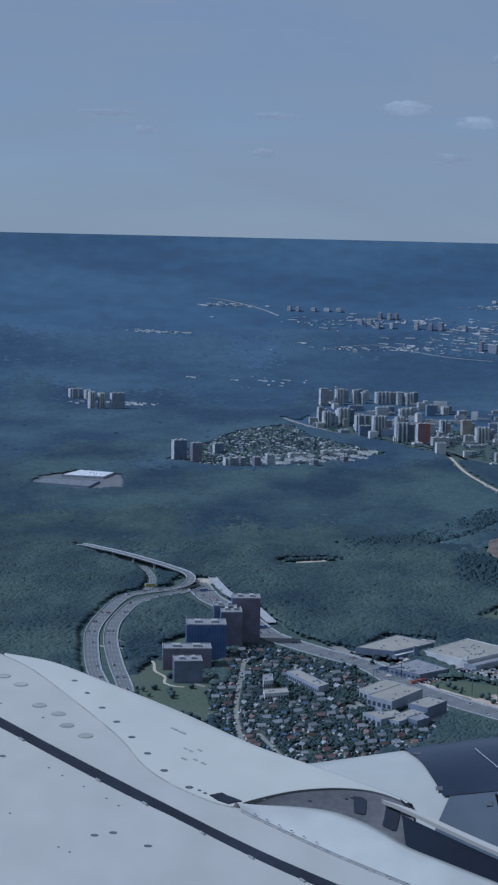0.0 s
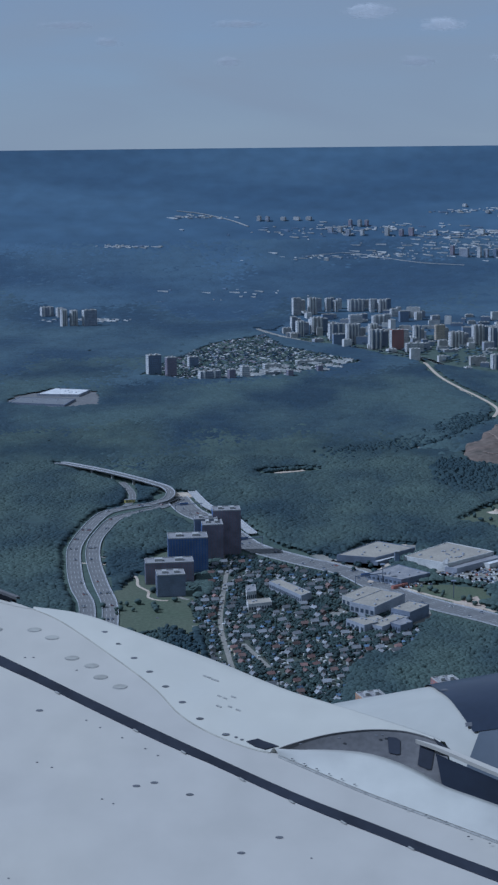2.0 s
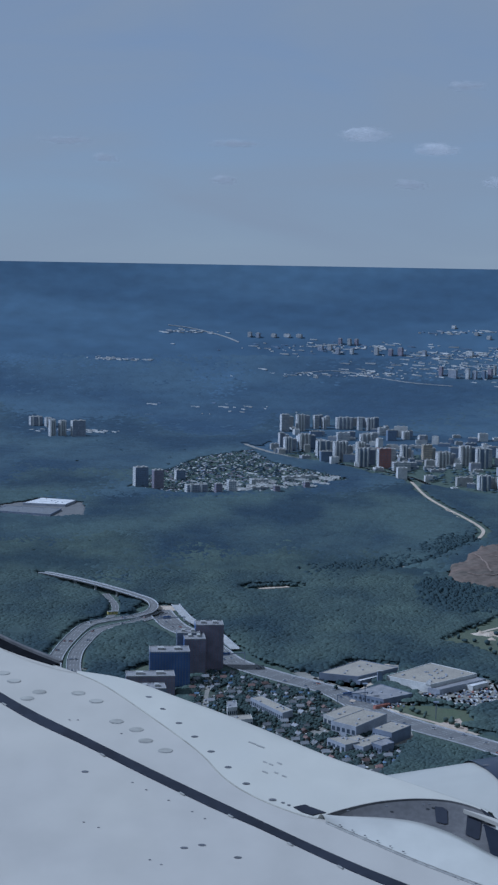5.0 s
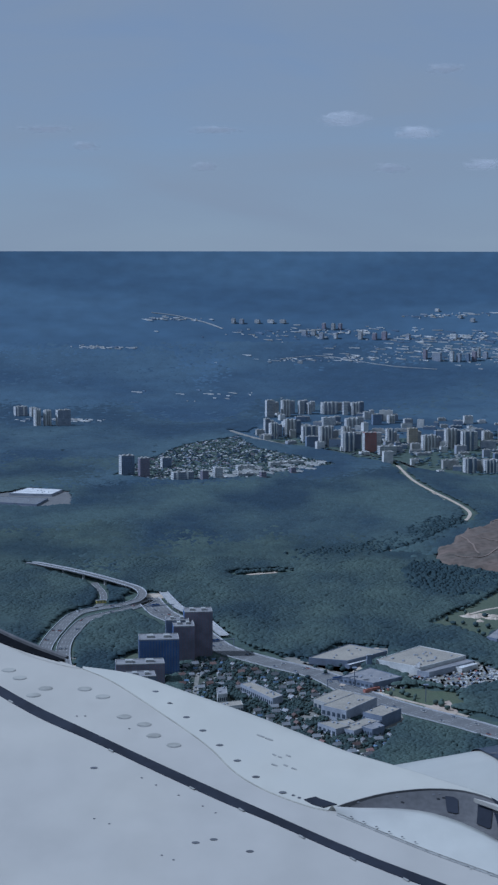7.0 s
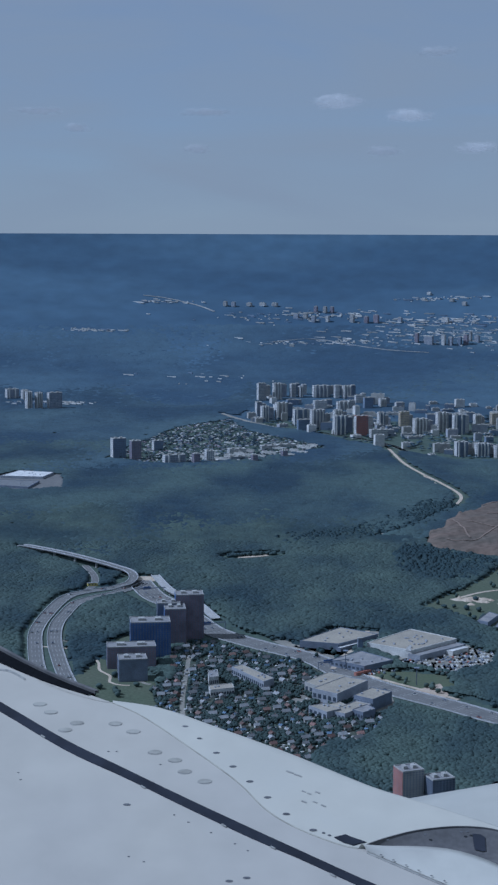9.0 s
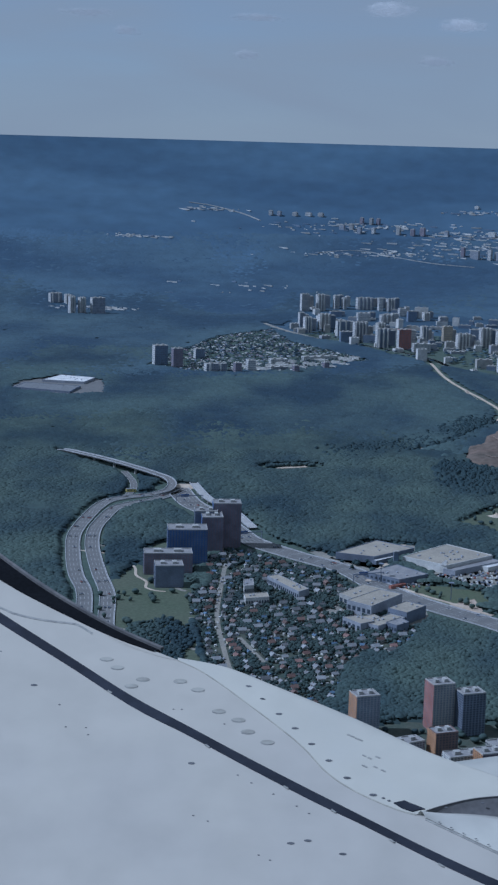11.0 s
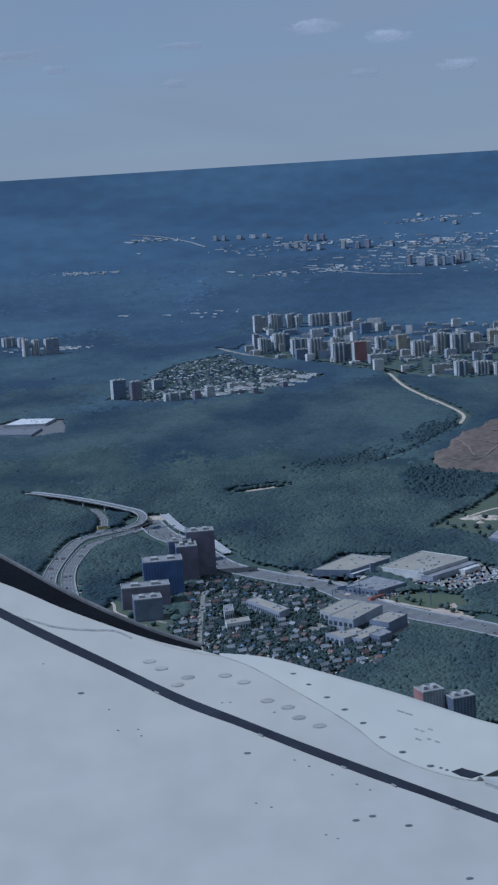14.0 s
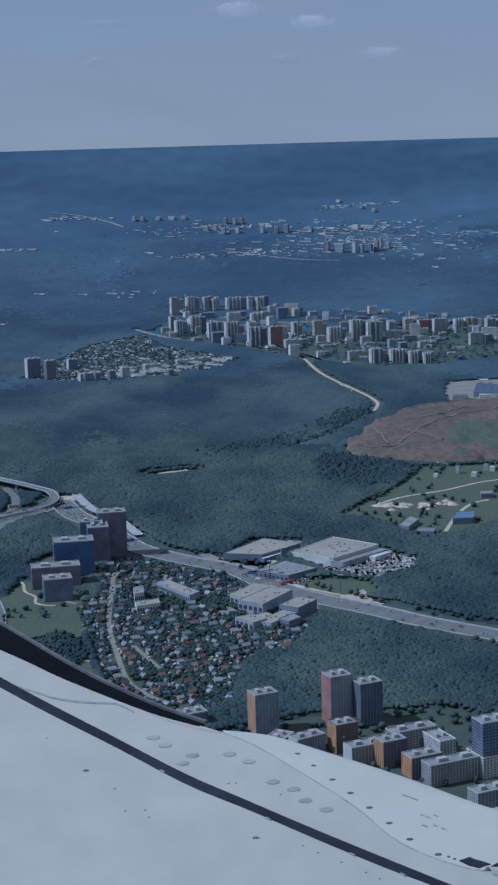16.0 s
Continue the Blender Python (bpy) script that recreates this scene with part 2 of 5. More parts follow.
# ---- geometry helpers ----
class Shape:
    """Collects vertices and faces for one mesh."""

    def __init__(self):
        self.v, self.f = [], []

    def add(self, verts, faces):
        k = len(self.v)
        self.v += [tuple(p) for p in verts]
        self.f += [tuple(i + k for i in face) for face in faces]
        return self

    def box(self, cx, cy, z0, w, d, h, turn=0.0):
        c, s = math.cos(turn), math.sin(turn)
        ring = [(cx + c * x - s * y, cy + s * x + c * y) for x, y in ((-w / 2, -d / 2), (w / 2, -d / 2), (w / 2, d / 2), (-w / 2, d / 2))]
        return self.prism(ring, z0, h)

    def prism(self, ring, z0, h):
        n = len(ring)
        area = sum(ring[i][0] * ring[(i + 1) % n][1] - ring[(i + 1) % n][0] * ring[i][1] for i in range(n))
        if area < 0:
            ring = ring[::-1]
        return self.add([(x, y, z0) for x, y in ring] + [(x, y, z0 + h) for x, y in ring],
                        [tuple(range(n))[::-1], tuple(range(n, 2 * n))] + [(i, (i + 1) % n, n + (i + 1) % n, n + i) for i in range(n)])

    def strip(self, rows, close=False):
        """Quads between successive rows of equal length."""
        n = len(rows[0])
        verts = [p for row in rows for p in row]
        faces = [(a * n + i, a * n + i + 1, (a + 1) * n + i + 1, (a + 1) * n + i) for a in range(len(rows) - 1) for i in range(n - 1)]
        return self.add(verts, faces)

    def mesh(self, name, mat, smooth=False):
        me = bpy.data.meshes.new(name)
        me.from_pydata(self.v, [], self.f)
        me.materials.append(M[mat] if isinstance(mat, str) else mat)
        if smooth:
            me.polygons.foreach_set("use_smooth", [True] * len(me.polygons))
        me.update()
        return me


def thing(name, label, category, x=0, y=0, z=0, turn=0.0, group="", kind=""):
    ob = new(name)
    ob.matrix_world = Matrix.Translation((x, y, z)) @ Matrix.Rotation(turn, 4, "Z")
    return tagged(ob, label, category, group, kind)


def part(name, data, parent, label="", m=None):
    ob = new(name, data)
    ob.parent = parent
    if m is not None:
        ob.matrix_basis = m
    return tagged(ob, label)


def solid(name, data, label, category="", kind="structure", group=""):
    return tagged(new(name, data), label, category, group, kind)


def rise(r):
    """Height of the ground: flat, then climbing gently to the skyline."""
    return EYE_HEIGHT * 0.925 * (np.maximum(r - FLAT, 0.0) / 1500.0) ** 2 + 10.0 * (np.maximum(r - 4700.0, 0.0) / 178.0) ** 2


def ground_z(x, y):
    return float(rise(math.hypot(x, y)))


def inside(ring, xs, ys):
    hit = np.zeros(len(xs), bool)
    for (x0, y0), (x1, y1) in zip(ring, ring[1:] + ring[:1]):
        if y0 == y1:
            continue
        c = ((y0 > ys) != (y1 > ys)) & (xs < (x1 - x0) * (ys - y0) / (y1 - y0) + x0)
        hit ^= c
    return hit


def near_line(line, xs, ys, reach):
    hit = np.zeros(len(xs), bool)
    for (x0, y0), (x1, y1) in zip(line, line[1:]):
        dx, dy = x1 - x0, y1 - y0
        t = np.clip(((xs - x0) * dx + (ys - y0) * dy) / (dx * dx + dy * dy), 0, 1)
        hit |= np.hypot(xs - x0 - t * dx, ys - y0 - t * dy) < reach
    return hit


def smooth_line(line, step=8.0):
    """A Catmull-Rom curve through the points, cut into short pieces."""
    p = [line[0]] + list(line) + [line[-1]]
    out = []
    for a, b, c, d in zip(p, p[1:], p[2:], p[3:]):
        n = max(2, int(math.dist(b, c) / step))
        for i in range(n):
            t = i / n
            out.append(tuple(0.5 * (2 * b[k] + (c[k] - a[k]) * t + (2 * a[k] - 5 * b[k] + 4 * c[k] - d[k]) * t * t + (3 * b[k] - a[k] - 3 * c[k] + d[k]) * t ** 3) for k in (0, 1)))
    return out + [tuple(line[-1])]


def offset(line, d):
    out = []
    for i, p in enumerate(line):
        a, b = line[max(i - 1, 0)], line[min(i + 1, len(line) - 1)]
        n = math.hypot(b[0] - a[0], b[1] - a[1]) or 1
        out.append((p[0] + (b[1] - a[1]) / n * d, p[1] - (b[0] - a[0]) / n * d))
    return out


def ribbon(name, line, width, mat, z=0.35, thick=0.35, side=0.0, dashes=None, heights=None):
    """A slab that follows a line on the ground: road, kerb, barrier or paint."""
    a, b = offset(line, side - width / 2), offset(line, side + width / 2)
    s = Shape()
    h = heights or [0.0] * len(line)
    zs = [ground_z(*p) + z + k for p, k in zip(line, h)]
    if dashes:
        for i in range(0, len(line) - 1, dashes):
            s.add([(*a[i], zs[i]), (*b[i], zs[i]), (*b[i + 1], zs[i + 1]), (*a[i + 1], zs[i + 1])], [(3, 2, 1, 0)])
    else:
        s.strip([[(*p, q - thick) for p, q in zip(a, zs)], [(*p, q) for p, q in zip(a, zs)], [(*p, q) for p, q in zip(b, zs)], [(*p, q - thick) for p, q in zip(b, zs)]])
    return s.mesh(name, mat)


# ---- the wing ----
WING_SLOPE = 0.4       # the banked wing climbs outboard
LAY = (1.53881, 0.03625, -0.15290, -0.01845, 1.53879, 0.00590, 0.00284, 0.12688)


def on_wing(x, y, up=0.0):
    """A point of the wing's upper skin: the flat drawing laid onto the climbing wing."""
    k = LAY[6] * x + LAY[7] * y + 1.0
    px, py = (LAY[0] * x + LAY[1] * y + LAY[2]) / k * SCALE, (LAY[3] * x + LAY[4] * y + LAY[5]) / k * SCALE
    return (px, py, EYE_HEIGHT - 2.805 + WING_SLOPE * (py - 7.7) + up * SCALE)


def densify(line, n):
    pts = smooth_line(line, 0.02)
    d = [0.0]
    for a, b in zip(pts, pts[1:]):
        d.append(d[-1] + math.dist(a, b))
    return [tuple(np.interp(i / (n - 1) * d[-1], d, [p[k] for p in pts]) for k in (0, 1)) for i in range(n)]


# far edge of the main skin: black gap, hump, seam of the leading edge panel, lip of the cut-out
OUTER = [(-2.6, 7.35), (-1.75, 6.32), (-1.22, 5.77), (-0.99, 5.52), (-0.69, 5.24), (-0.54, 5.14), (-0.44, 5.065)]
SEAM = [(-0.44, 5.065), (-0.34, 4.97), (-0.18, 4.75), (-0.04, 4.54), (0.04, 4.38), (0.12, 4.28), (0.22, 4.20), (0.28, 4.17)]
LIP = [(0.28, 4.17), (0.306, 4.177), (0.396, 4.186), (0.487, 4.180), (0.546, 4.160), (0.602, 4.122), (0.657, 4.067), (0.702, 4.010), (0.787, 3.946), (0.90, 3.862), (1.03, 3.765), (1.50, 3.42)]
CREST = [(-0.44, 5.08), (-0.29, 5.03), (-0.13, 4.91), (0.09, 4.735), (0.27, 4.572), (0.351, 4.505), (0.468, 4.429), (0.559, 4.366), (0.633, 4.314), (0.676, 4.281), (0.705, 4.255), (0.722, 4.236)]
ARC = [(0.28, 4.172), (0.33, 4.214), (0.422, 4.267), (0.508, 4.293), (0.571, 4.299), (0.632, 4.290), (0.683, 4.262), (0.715, 4.232)]
wing = thing("aircraft_wing", "white airliner wing with black sealant line and a navy engine", "wing")
edge = densify(OUTER, 26)[:-1] + densify(SEAM, 26)[:-1] + densify(LIP, 30)
foot = [(-2.6 + 4.1 * i / (len(edge) - 1), 1.2) for i in range(len(edge))]
rows = []
for k in range(31):
    v = (k / 30) ** 1.5
    row = []
    for (x0, y0), (x1, y1) in zip(edge, foot):
        x, y = x0 + (x1 - x0) * v, y0 + (y1 - y0) * v
        row.append(on_wing(x, y))
    rows.append(row)
under = [[(x, y, z - 0.35) for x, y, z in r] for r in (rows[-1], rows[0])]
s = Shape().strip((rows + under + [rows[0]])[::-1])
part("upper_skin", s.mesh("upper_skin", "wing", True), wing, "light grey painted wing skin")
# leading edge panel: a raised plate that rolls over its far edge
near, far = densify(SEAM, 34)[:-1] + densify(ARC, 30), densify(CREST, 63)
plate = []
for v in (0.0, 0.04, 0.25, 0.5, 0.75, 0.9, 1.0):
    plate.append([on_wing(a[0] + (b[0] - a[0]) * v, a[1] + (b[1] - a[1]) * v, 0.0008 + 0.0022 * math.sin(v * math.pi)) for a, b in zip(near, far)])
for out, down in ((0.012, 0.006), (0.03, 0.03), (0.04, 0.08), (0.03, 0.2), (-0.1, 0.3)):
    plate.append([on_wing(x + out * 0.6, y + out, -down) for x, y in far])
part("leading_edge_panel", Shape().strip(plate).mesh("leading_edge_panel", "slat", True), wing, "whiter leading edge panel with curved seam")
# rounded shoulder under the hump, left of the panel
shoulder = densify([(-0.69, 5.24), (-0.6, 5.16), (-0.54, 5.12), (-0.48, 5.085), (-0.43, 5.07)], 16)
part("shoulder", Shape().strip([[on_wing(x + o * 0.4, y + o, -d) for x, y in shoulder] for o, d in ((-0.01, -0.001), (0.0, 0.002), (0.02, 0.03), (0.02, 0.2))]).mesh("shoulder", "wing", True), wing)


def wing_band(name, upper, lower, up, mat, label="", n=60, parent=None):
    a, b = densify(upper, n), densify(lower, n)
    s = Shape().strip([[on_wing(*p, up - 0.01) for p in b], [on_wing(*p, up) for p in b], [on_wing(*p, up) for p in a], [on_wing(*p, up - 0.01) for p in a]])
    return part(name, s.mesh(name, mat), parent or wing, label)


SEALANT = [(-2.0, 6.50), (-1.2, 5.53), (-0.78, 5.05), (-0.55, 4.79), (-0.37, 4.617), (-0.19, 4.445), (0.0, 4.270), (0.12, 4.162), (0.27, 4.027), (0.39, 3.927), (0.53, 3.822), (0.69, 3.700), (1.2, 3.33)]
wing_band("sealant_line", SEALANT, [(x + 0.012, y - (0.082 if x < -0.9 else 0.072 if x < -0.4 else 0.062 if x < 0.1 else 0.054)) for x, y in SEALANT], 0.002, "sealant", "black sealant line across the wing")
# Black band laid on the skin; the gap's shade is its colour.
wing_band("dark_gap", [(-2.55, 7.75), (-1.75, 6.63), (-1.24, 5.96), (-0.96, 5.59), (-0.69, 5.29), (-0.50, 5.125)],
          [(-2.55, 7.28), (-1.75, 6.28), (-1.22, 5.76), (-0.99, 5.515), (-0.69, 5.235), (-0.52, 5.115)], 0.004, "shadow_gap", "black gap along the outer wing edge")
wing_band("gap_rail", [(-2.56, 7.80), (-1.755, 6.665), (-1.245, 5.985), (-0.96, 5.61), (-0.69, 5.303), (-0.49, 5.13)],
          [(-2.55, 7.75), (-1.75, 6.63), (-1.24, 5.96), (-0.96, 5.59), (-0.69, 5.29), (-0.50, 5.122)], 0.012, "recess", "thin grey rail")
wing_band("seam_sealant", SEAM, [(x - 0.003, y - 0.0035) for x, y in SEAM], 0.0009, "yellowed", "yellowed seam sealant")
wing_band("panel_joint", [(0.30, 4.155), (0.37, 4.095), (0.51, 3.975), (0.67, 3.855), (0.83, 3.735), (1.2, 3.46)],
          [(0.30, 4.145), (0.37, 4.085), (0.51, 3.965), (0.67, 3.845), (0.83, 3.725), (1.2, 3.45)], 0.0015, "plug", "fine panel joint")
CRACK = [(-1.30, 5.58), (-1.073, 5.406), (-1.016, 5.369), (-0.935, 5.325), (-0.851, 5.314), (-0.798, 5.296), (-0.735, 5.236)]
wing_band("dirt_streak", [(x, y + 0.006 + 0.008 * (k % 2)) for k, (x, y) in enumerate(CRACK)], [(x, y - 0.008 * ((k + 1) % 2)) for k, (x, y) in enumerate(CRACK)], 0.0012, "plug", "thin grey dirt streak along the joint", 50)
# fairing skin below the cut-out
fa, fb = densify(LIP, 40), densify([(0.30, 4.157), (0.37, 4.097), (0.51, 3.977), (0.67, 3.857), (0.83, 3.737), (1.2, 3.46), (1.5, 3.25)], 40)
part("fairing", Shape().strip([[on_wing(a[0] + (b[0] - a[0]) * v, a[1] + (b[1] - a[1]) * v, 0.002 + 0.014 * math.sin(math.pi * v)) for a, b in zip(fa, fb)] for v in (1, 0.8, 0.6, 0.4, 0.2, 0.0)]
     + [[on_wing(x, y + 0.01, -0.06) for x, y in fa]]).mesh("fairing", "fairing", True), wing, "weathered off-white fairing skin")
# the cut-out: grey curved wall under the panel, its shade put into the grey
wa = densify(ARC + [(0.728, 4.17)], 50)
wb = densify([p for p in LIP if p[0] < 0.71] + [(0.715, 3.995)], 50)


def wall_point(a, b, v, up=0.0):
    return on_wing(a[0] + (b[0] - a[0]) * v, a[1] + (b[1] - a[1]) * v, -0.002 - 0.014 * math.sin(max(0.0, min(v, 1.0)) * math.pi) + up)


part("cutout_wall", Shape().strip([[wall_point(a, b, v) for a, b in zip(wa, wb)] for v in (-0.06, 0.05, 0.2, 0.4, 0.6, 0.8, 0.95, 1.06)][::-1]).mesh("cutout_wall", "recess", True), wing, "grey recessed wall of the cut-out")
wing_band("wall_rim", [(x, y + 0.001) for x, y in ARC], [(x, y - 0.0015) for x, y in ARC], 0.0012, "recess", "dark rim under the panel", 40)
for k0, k1, v0, v1 in ((30, 33, 0.16, 0.62), (38, 42, 0.12, 0.74)):
    n = k1 - k0
    rows = [[wall_point(wa[k0 + i], wb[k0 + i], v + 0.05 * (i == n) * (1 if j == 0 else -1), 0.003) for i in range(n + 1)] for j, v in enumerate((v0, v0 + 0.1, (v0 + v1) / 2, v1 - 0.1, v1))]
    part("slot", Shape().strip(rows[::-1]).mesh("slot", "sealant", True), wing, "dark slot in the cut-out")
for ring, lab in (([(0.219, 4.224), (0.249, 4.240), (0.262, 4.228), (0.277, 4.218), (0.302, 4.200), (0.286, 4.194), (0.268, 4.183), (0.242, 4.198)], "torn dark patch at the seam"), ([(0.700, 4.250), (0.736, 4.195), (0.746, 4.163), (0.722, 4.170), (0.716, 4.20)], "dark torn notch at the panel tip")):
    n = len(ring)
    part("torn_patch", Shape().add([on_wing(x, y, 0.0035) for x, y in ring] + [on_wing(x, y, 0.0) for x, y in ring], [tuple(range(n))[::-1]] + [(i, (i + 1) % n, n + (i + 1) % n, n + i) for i in range(n)]).mesh("torn_patch", "sealant"), wing, lab)
# blade in front of the engine
BLADE_TOP = [(0.652, 4.226), (0.727, 4.180), (0.807, 4.108), (0.90, 4.025), (1.05, 3.90), (1.5, 3.50)]
BLADE_LOW = [(0.655, 4.222), (0.715, 4.172), (0.800, 4.090), (0.90, 3.998), (1.05, 3.865), (1.5, 3.46)]
wing_band("blade_edge", BLADE_TOP, BLADE_LOW, 0.012, "wing", "thin pale metal blade edge", 40)
# Band below the blade: dark interior shade put into a navy colour.
wing_band("blade_underside", [(0.700, 4.185)] + BLADE_LOW[2:], [(0.700, 4.012), (0.787, 3.942), (0.90, 3.858), (1.03, 3.762), (1.5, 3.40)], -0.006, "navy_shade", "dark underside of the blade", 40)


def disc(name, mat, r, n=10):
    s = Shape()
    ring = [(math.cos(a) * r, math.sin(a) * r) for a in np.linspace(0, 2 * math.pi, n, endpoint=False)]
    return s.prism(ring, -0.002, 0.0022).mesh(name, mat)


TILT = Matrix.Rotation(math.atan(WING_SLOPE), 4, "X")
dot, plug, bolt = disc("fastener", "rivet", 0.0100 * SCALE, 12), disc("plug", "plug", 0.0200 * SCALE, 18), disc("rivet", "rivet", 0.0046 * SCALE, 8)
tack = disc("rivet", "rivet", 0.0032 * SCALE, 8)
plug_face = disc("plug_face", "plug_face", 0.0188 * SCALE, 18)


def fix(data, name, pts, up, stretch=1.0):
    for x, y in pts:
        part(name, data, wing, "", Matrix.Translation(on_wing(x, y, up)) @ TILT @ Matrix.Diagonal((1, stretch * 0.63, 1, 1)))


PANEL_DOTS = [(-0.207, 4.893), (-0.157, 4.811), (-0.106, 4.716), (-0.056, 4.629), (-0.006, 4.537), (0.044, 4.443), (0.095, 4.349), (0.165, 4.262)]
PLUGS = [(-0.662, 5.043), (-0.532, 4.909), (-0.561, 4.859), (-0.417, 4.909), (-0.358, 4.855), (-0.284, 4.717), (-0.223, 4.667), (-0.191, 4.595), (-0.132, 4.536), (-0.62, 4.985)]
DOTS = [(-0.335, 4.392), (-0.047, 3.996), (-0.004, 4.013), (0.085, 3.957), (0.30, 3.766), (-0.351, 3.632), (-0.271, 3.548), (-0.216, 3.493), (-0.188, 3.463), (-0.853, 4.835), (-0.493, 3.683), (0.213, 3.698)]
MARKS = [(-0.102, 4.243), (-0.262, 4.639), (-0.204, 4.338), (-0.164, 4.298), (-0.038, 4.185), (-0.004, 4.150), (-0.265, 4.085), (-0.125, 3.932), (-0.096, 3.911), (-0.418, 4.719), (-0.394, 4.72), (-0.643, 4.531), (0.372, 3.679),
         (-0.755, 4.712), (-0.714, 4.573), (-0.656, 4.574), (-0.305, 4.11), (-1.0, 5.066), (-0.472, 3.649), (-0.33, 3.60), (-0.30, 3.585)]
fix(dot, "fastener", PANEL_DOTS, 0.0028, 0.7)
fix(dot, "fastener", DOTS, 0.0008, 0.7)
fix(plug, "plug", PLUGS, 0.0006, 0.75)
fix(plug_face, "plug_face", [(x + 0.001, y + 0.003) for x, y in PLUGS], 0.0012, 0.7)
fix(tack, "rivet", MARKS, 0.0008, 0.9)
fix(bolt, "rivet", [(0.358, 4.214), (0.458, 4.248), (0.554, 4.264), (0.57, 4.268), (0.192, 4.248), (0.207, 4.235), (-0.057, 4.998)], 0.0026)
fix(tack, "rivet", [(0.335 + 0.03 * i, 4.125 - 0.025 * i) for i in range(6)] + [(0.60 + 0.045 * i, 3.885 - 0.04 * i + 0.012 * (i % 3)) for i in range(6)], 0.0085, 0.6)
for x, y, w in ((0.105, 4.598, 0.022), (0.128, 4.578, 0.022), (0.143, 4.48, 0.012), (0.158, 4.467, 0.012), (0.181, 4.475, 0.014), (0.143, 4.419, 0.016), (0.173, 4.417, 0.012), (0.195, 4.398, 0.014)):
    part("stencil_bar", Shape().box(0, 0, -0.001, w * SCALE, 0.005 * SCALE, 0.002).mesh("stencil_bar", "plug"), wing, "", Matrix.Translation(on_wing(x, y, 0.0032)) @ TILT @ Matrix.Rotation(-0.5, 4, "Z"))

for x, y in ((-0.62, 4.83), (-0.30, 4.515), (-0.07, 4.30), (0.06, 4.185), (0.21, 4.05), (0.33, 3.945), (0.45, 3.852), (0.60, 3.742)):
    part("sealant_chip", Shape().box(0, 0, -0.001, 0.016 * SCALE, 0.005 * SCALE, 0.002).mesh("sealant_chip", "plug"), wing, "", Matrix.Translation(on_wing(x, y - 0.02, 0.0026)) @ TILT @ Matrix.Rotation(-0.7, 4, "Z"))

# ---- engine, hung under the same wing ----
AXIS = [(0.25, 0.500), (0.44, 0.520), (0.62, 0.540), (0.735, 0.553), (0.80, 0.560), (1.00, 0.580), (1.25, 0.595), (1.55, 0.605), (1.95, 0.60), (2.30, 0.555), (2.42, 0.48)]


HANG = pose(5.1175, 0.2817, -0.0492, 0.0175, -0.7462, -0.3998)


def nacelle(x, r, a, grow=0.0):
    """x along the engine, a from the top towards the cabin."""
    cz = -2.127 + 0.05 * (x - 0.735)
    return tuple(HANG @ Vector((x * SCALE, (4.57 - math.sin(a) * (r + grow)) * SCALE, EYE_HEIGHT + (cz + math.cos(a) * (r + grow)) * SCALE)))


axis_x = [p[0] for p in AXIS]
stations = list(np.linspace(0.25, 2.42, 55))
radius = lambda x: float(np.interp(x, axis_x, [p[1] for p in AXIS]))
s = Shape().strip([[nacelle(x, radius(x), a) for x in stations] for a in np.linspace(-1.6, 3.2, 49)][::-1])
engine = part("engine_nacelle", s.mesh("engine_nacelle", "nacelle", True), wing, "pale grey jet engine nacelle ahead of the wing")
start = lambda a: float(np.interp(a, [-0.6, -0.33, -0.1, 0.1, 0.25, 0.40], [0.735, 0.735, 0.752, 0.782, 0.803, 0.828]))
s = Shape().strip([[nacelle(x, radius(x), a, 0.006) for x in np.linspace(start(a), 2.40, 40)] for a in np.linspace(-1.2, 0.40, 30)][::-1])
part("fan_cowl", s.mesh("fan_cowl", "cowl", True), engine, "navy blue fan cowl")
low_start = lambda a: float(np.interp(a, [0.40, 0.6, 0.9, 1.6], [0.845, 0.80, 0.74, 0.70]))
s = Shape().strip([[nacelle(x, radius(x), a, 0.004) for x in np.linspace(low_start(a), 2.40, 40)] for a in np.linspace(0.40, 1.6, 24)][::-1])
part("lower_cowl", s.mesh("lower_cowl", "lower_cowl", True), engine, "blue-grey lower cowl")
s = Shape().strip([[nacelle(x + w, radius(x), a, 0.009) for w in (0, 0.0035)] for x, a in [(0.93 + 0.06 * (k / 14) ** 1.3, 0.28 * k / 14) for k in range(15)]])
part("cowl_stripe", s.mesh("cowl_stripe", "line"), engine, "white stripe")
s = Shape().strip([[nacelle(x + w, radius(x), a, 0.007) for w in (0, 0.006)] for x, a in [(0.962 + 0.012 * k / 14, 0.42 + 0.23 * k / 14) for k in range(15)]])
part("latch_seam", s.mesh("latch_seam", "shadow_gap"), engine, "dark latch seam")
for x, a in ((0.765, -0.06), (0.81, 0.33), (0.935, 0.46), (1.0, 0.46), (1.06, 0.47)):
    part("latch", Shape().strip([[nacelle(x + u, radius(x), a + v, 0.008) for u in (0, 0.018)] for v in (0, 0.03)]).mesh("latch", "rivet"), engine)

# ---- ground ----
radii = [0, 200, 500, 800] + list(range(1000, int(FLAT) + 1, 200)) + list(np.linspace(FLAT + 60, 4878, 26))
N = 240
verts = [(r * math.sin(2 * math.pi * i / N), r * math.cos(2 * math.pi * i / N), rise(r)) for r in radii for i in range(N)]
faces = [(a * N + i, (a + 1) * N + i, (a + 1) * N + (i + 1) % N, a * N + (i + 1) % N) for a in range(len(radii) - 1) for i in range(N)]
me = Shape().add(verts, faces).mesh("ground", "ground", True)
# Two outer rings of ground carry haze blue in their colour.
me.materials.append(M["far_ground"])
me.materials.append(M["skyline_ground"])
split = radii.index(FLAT)
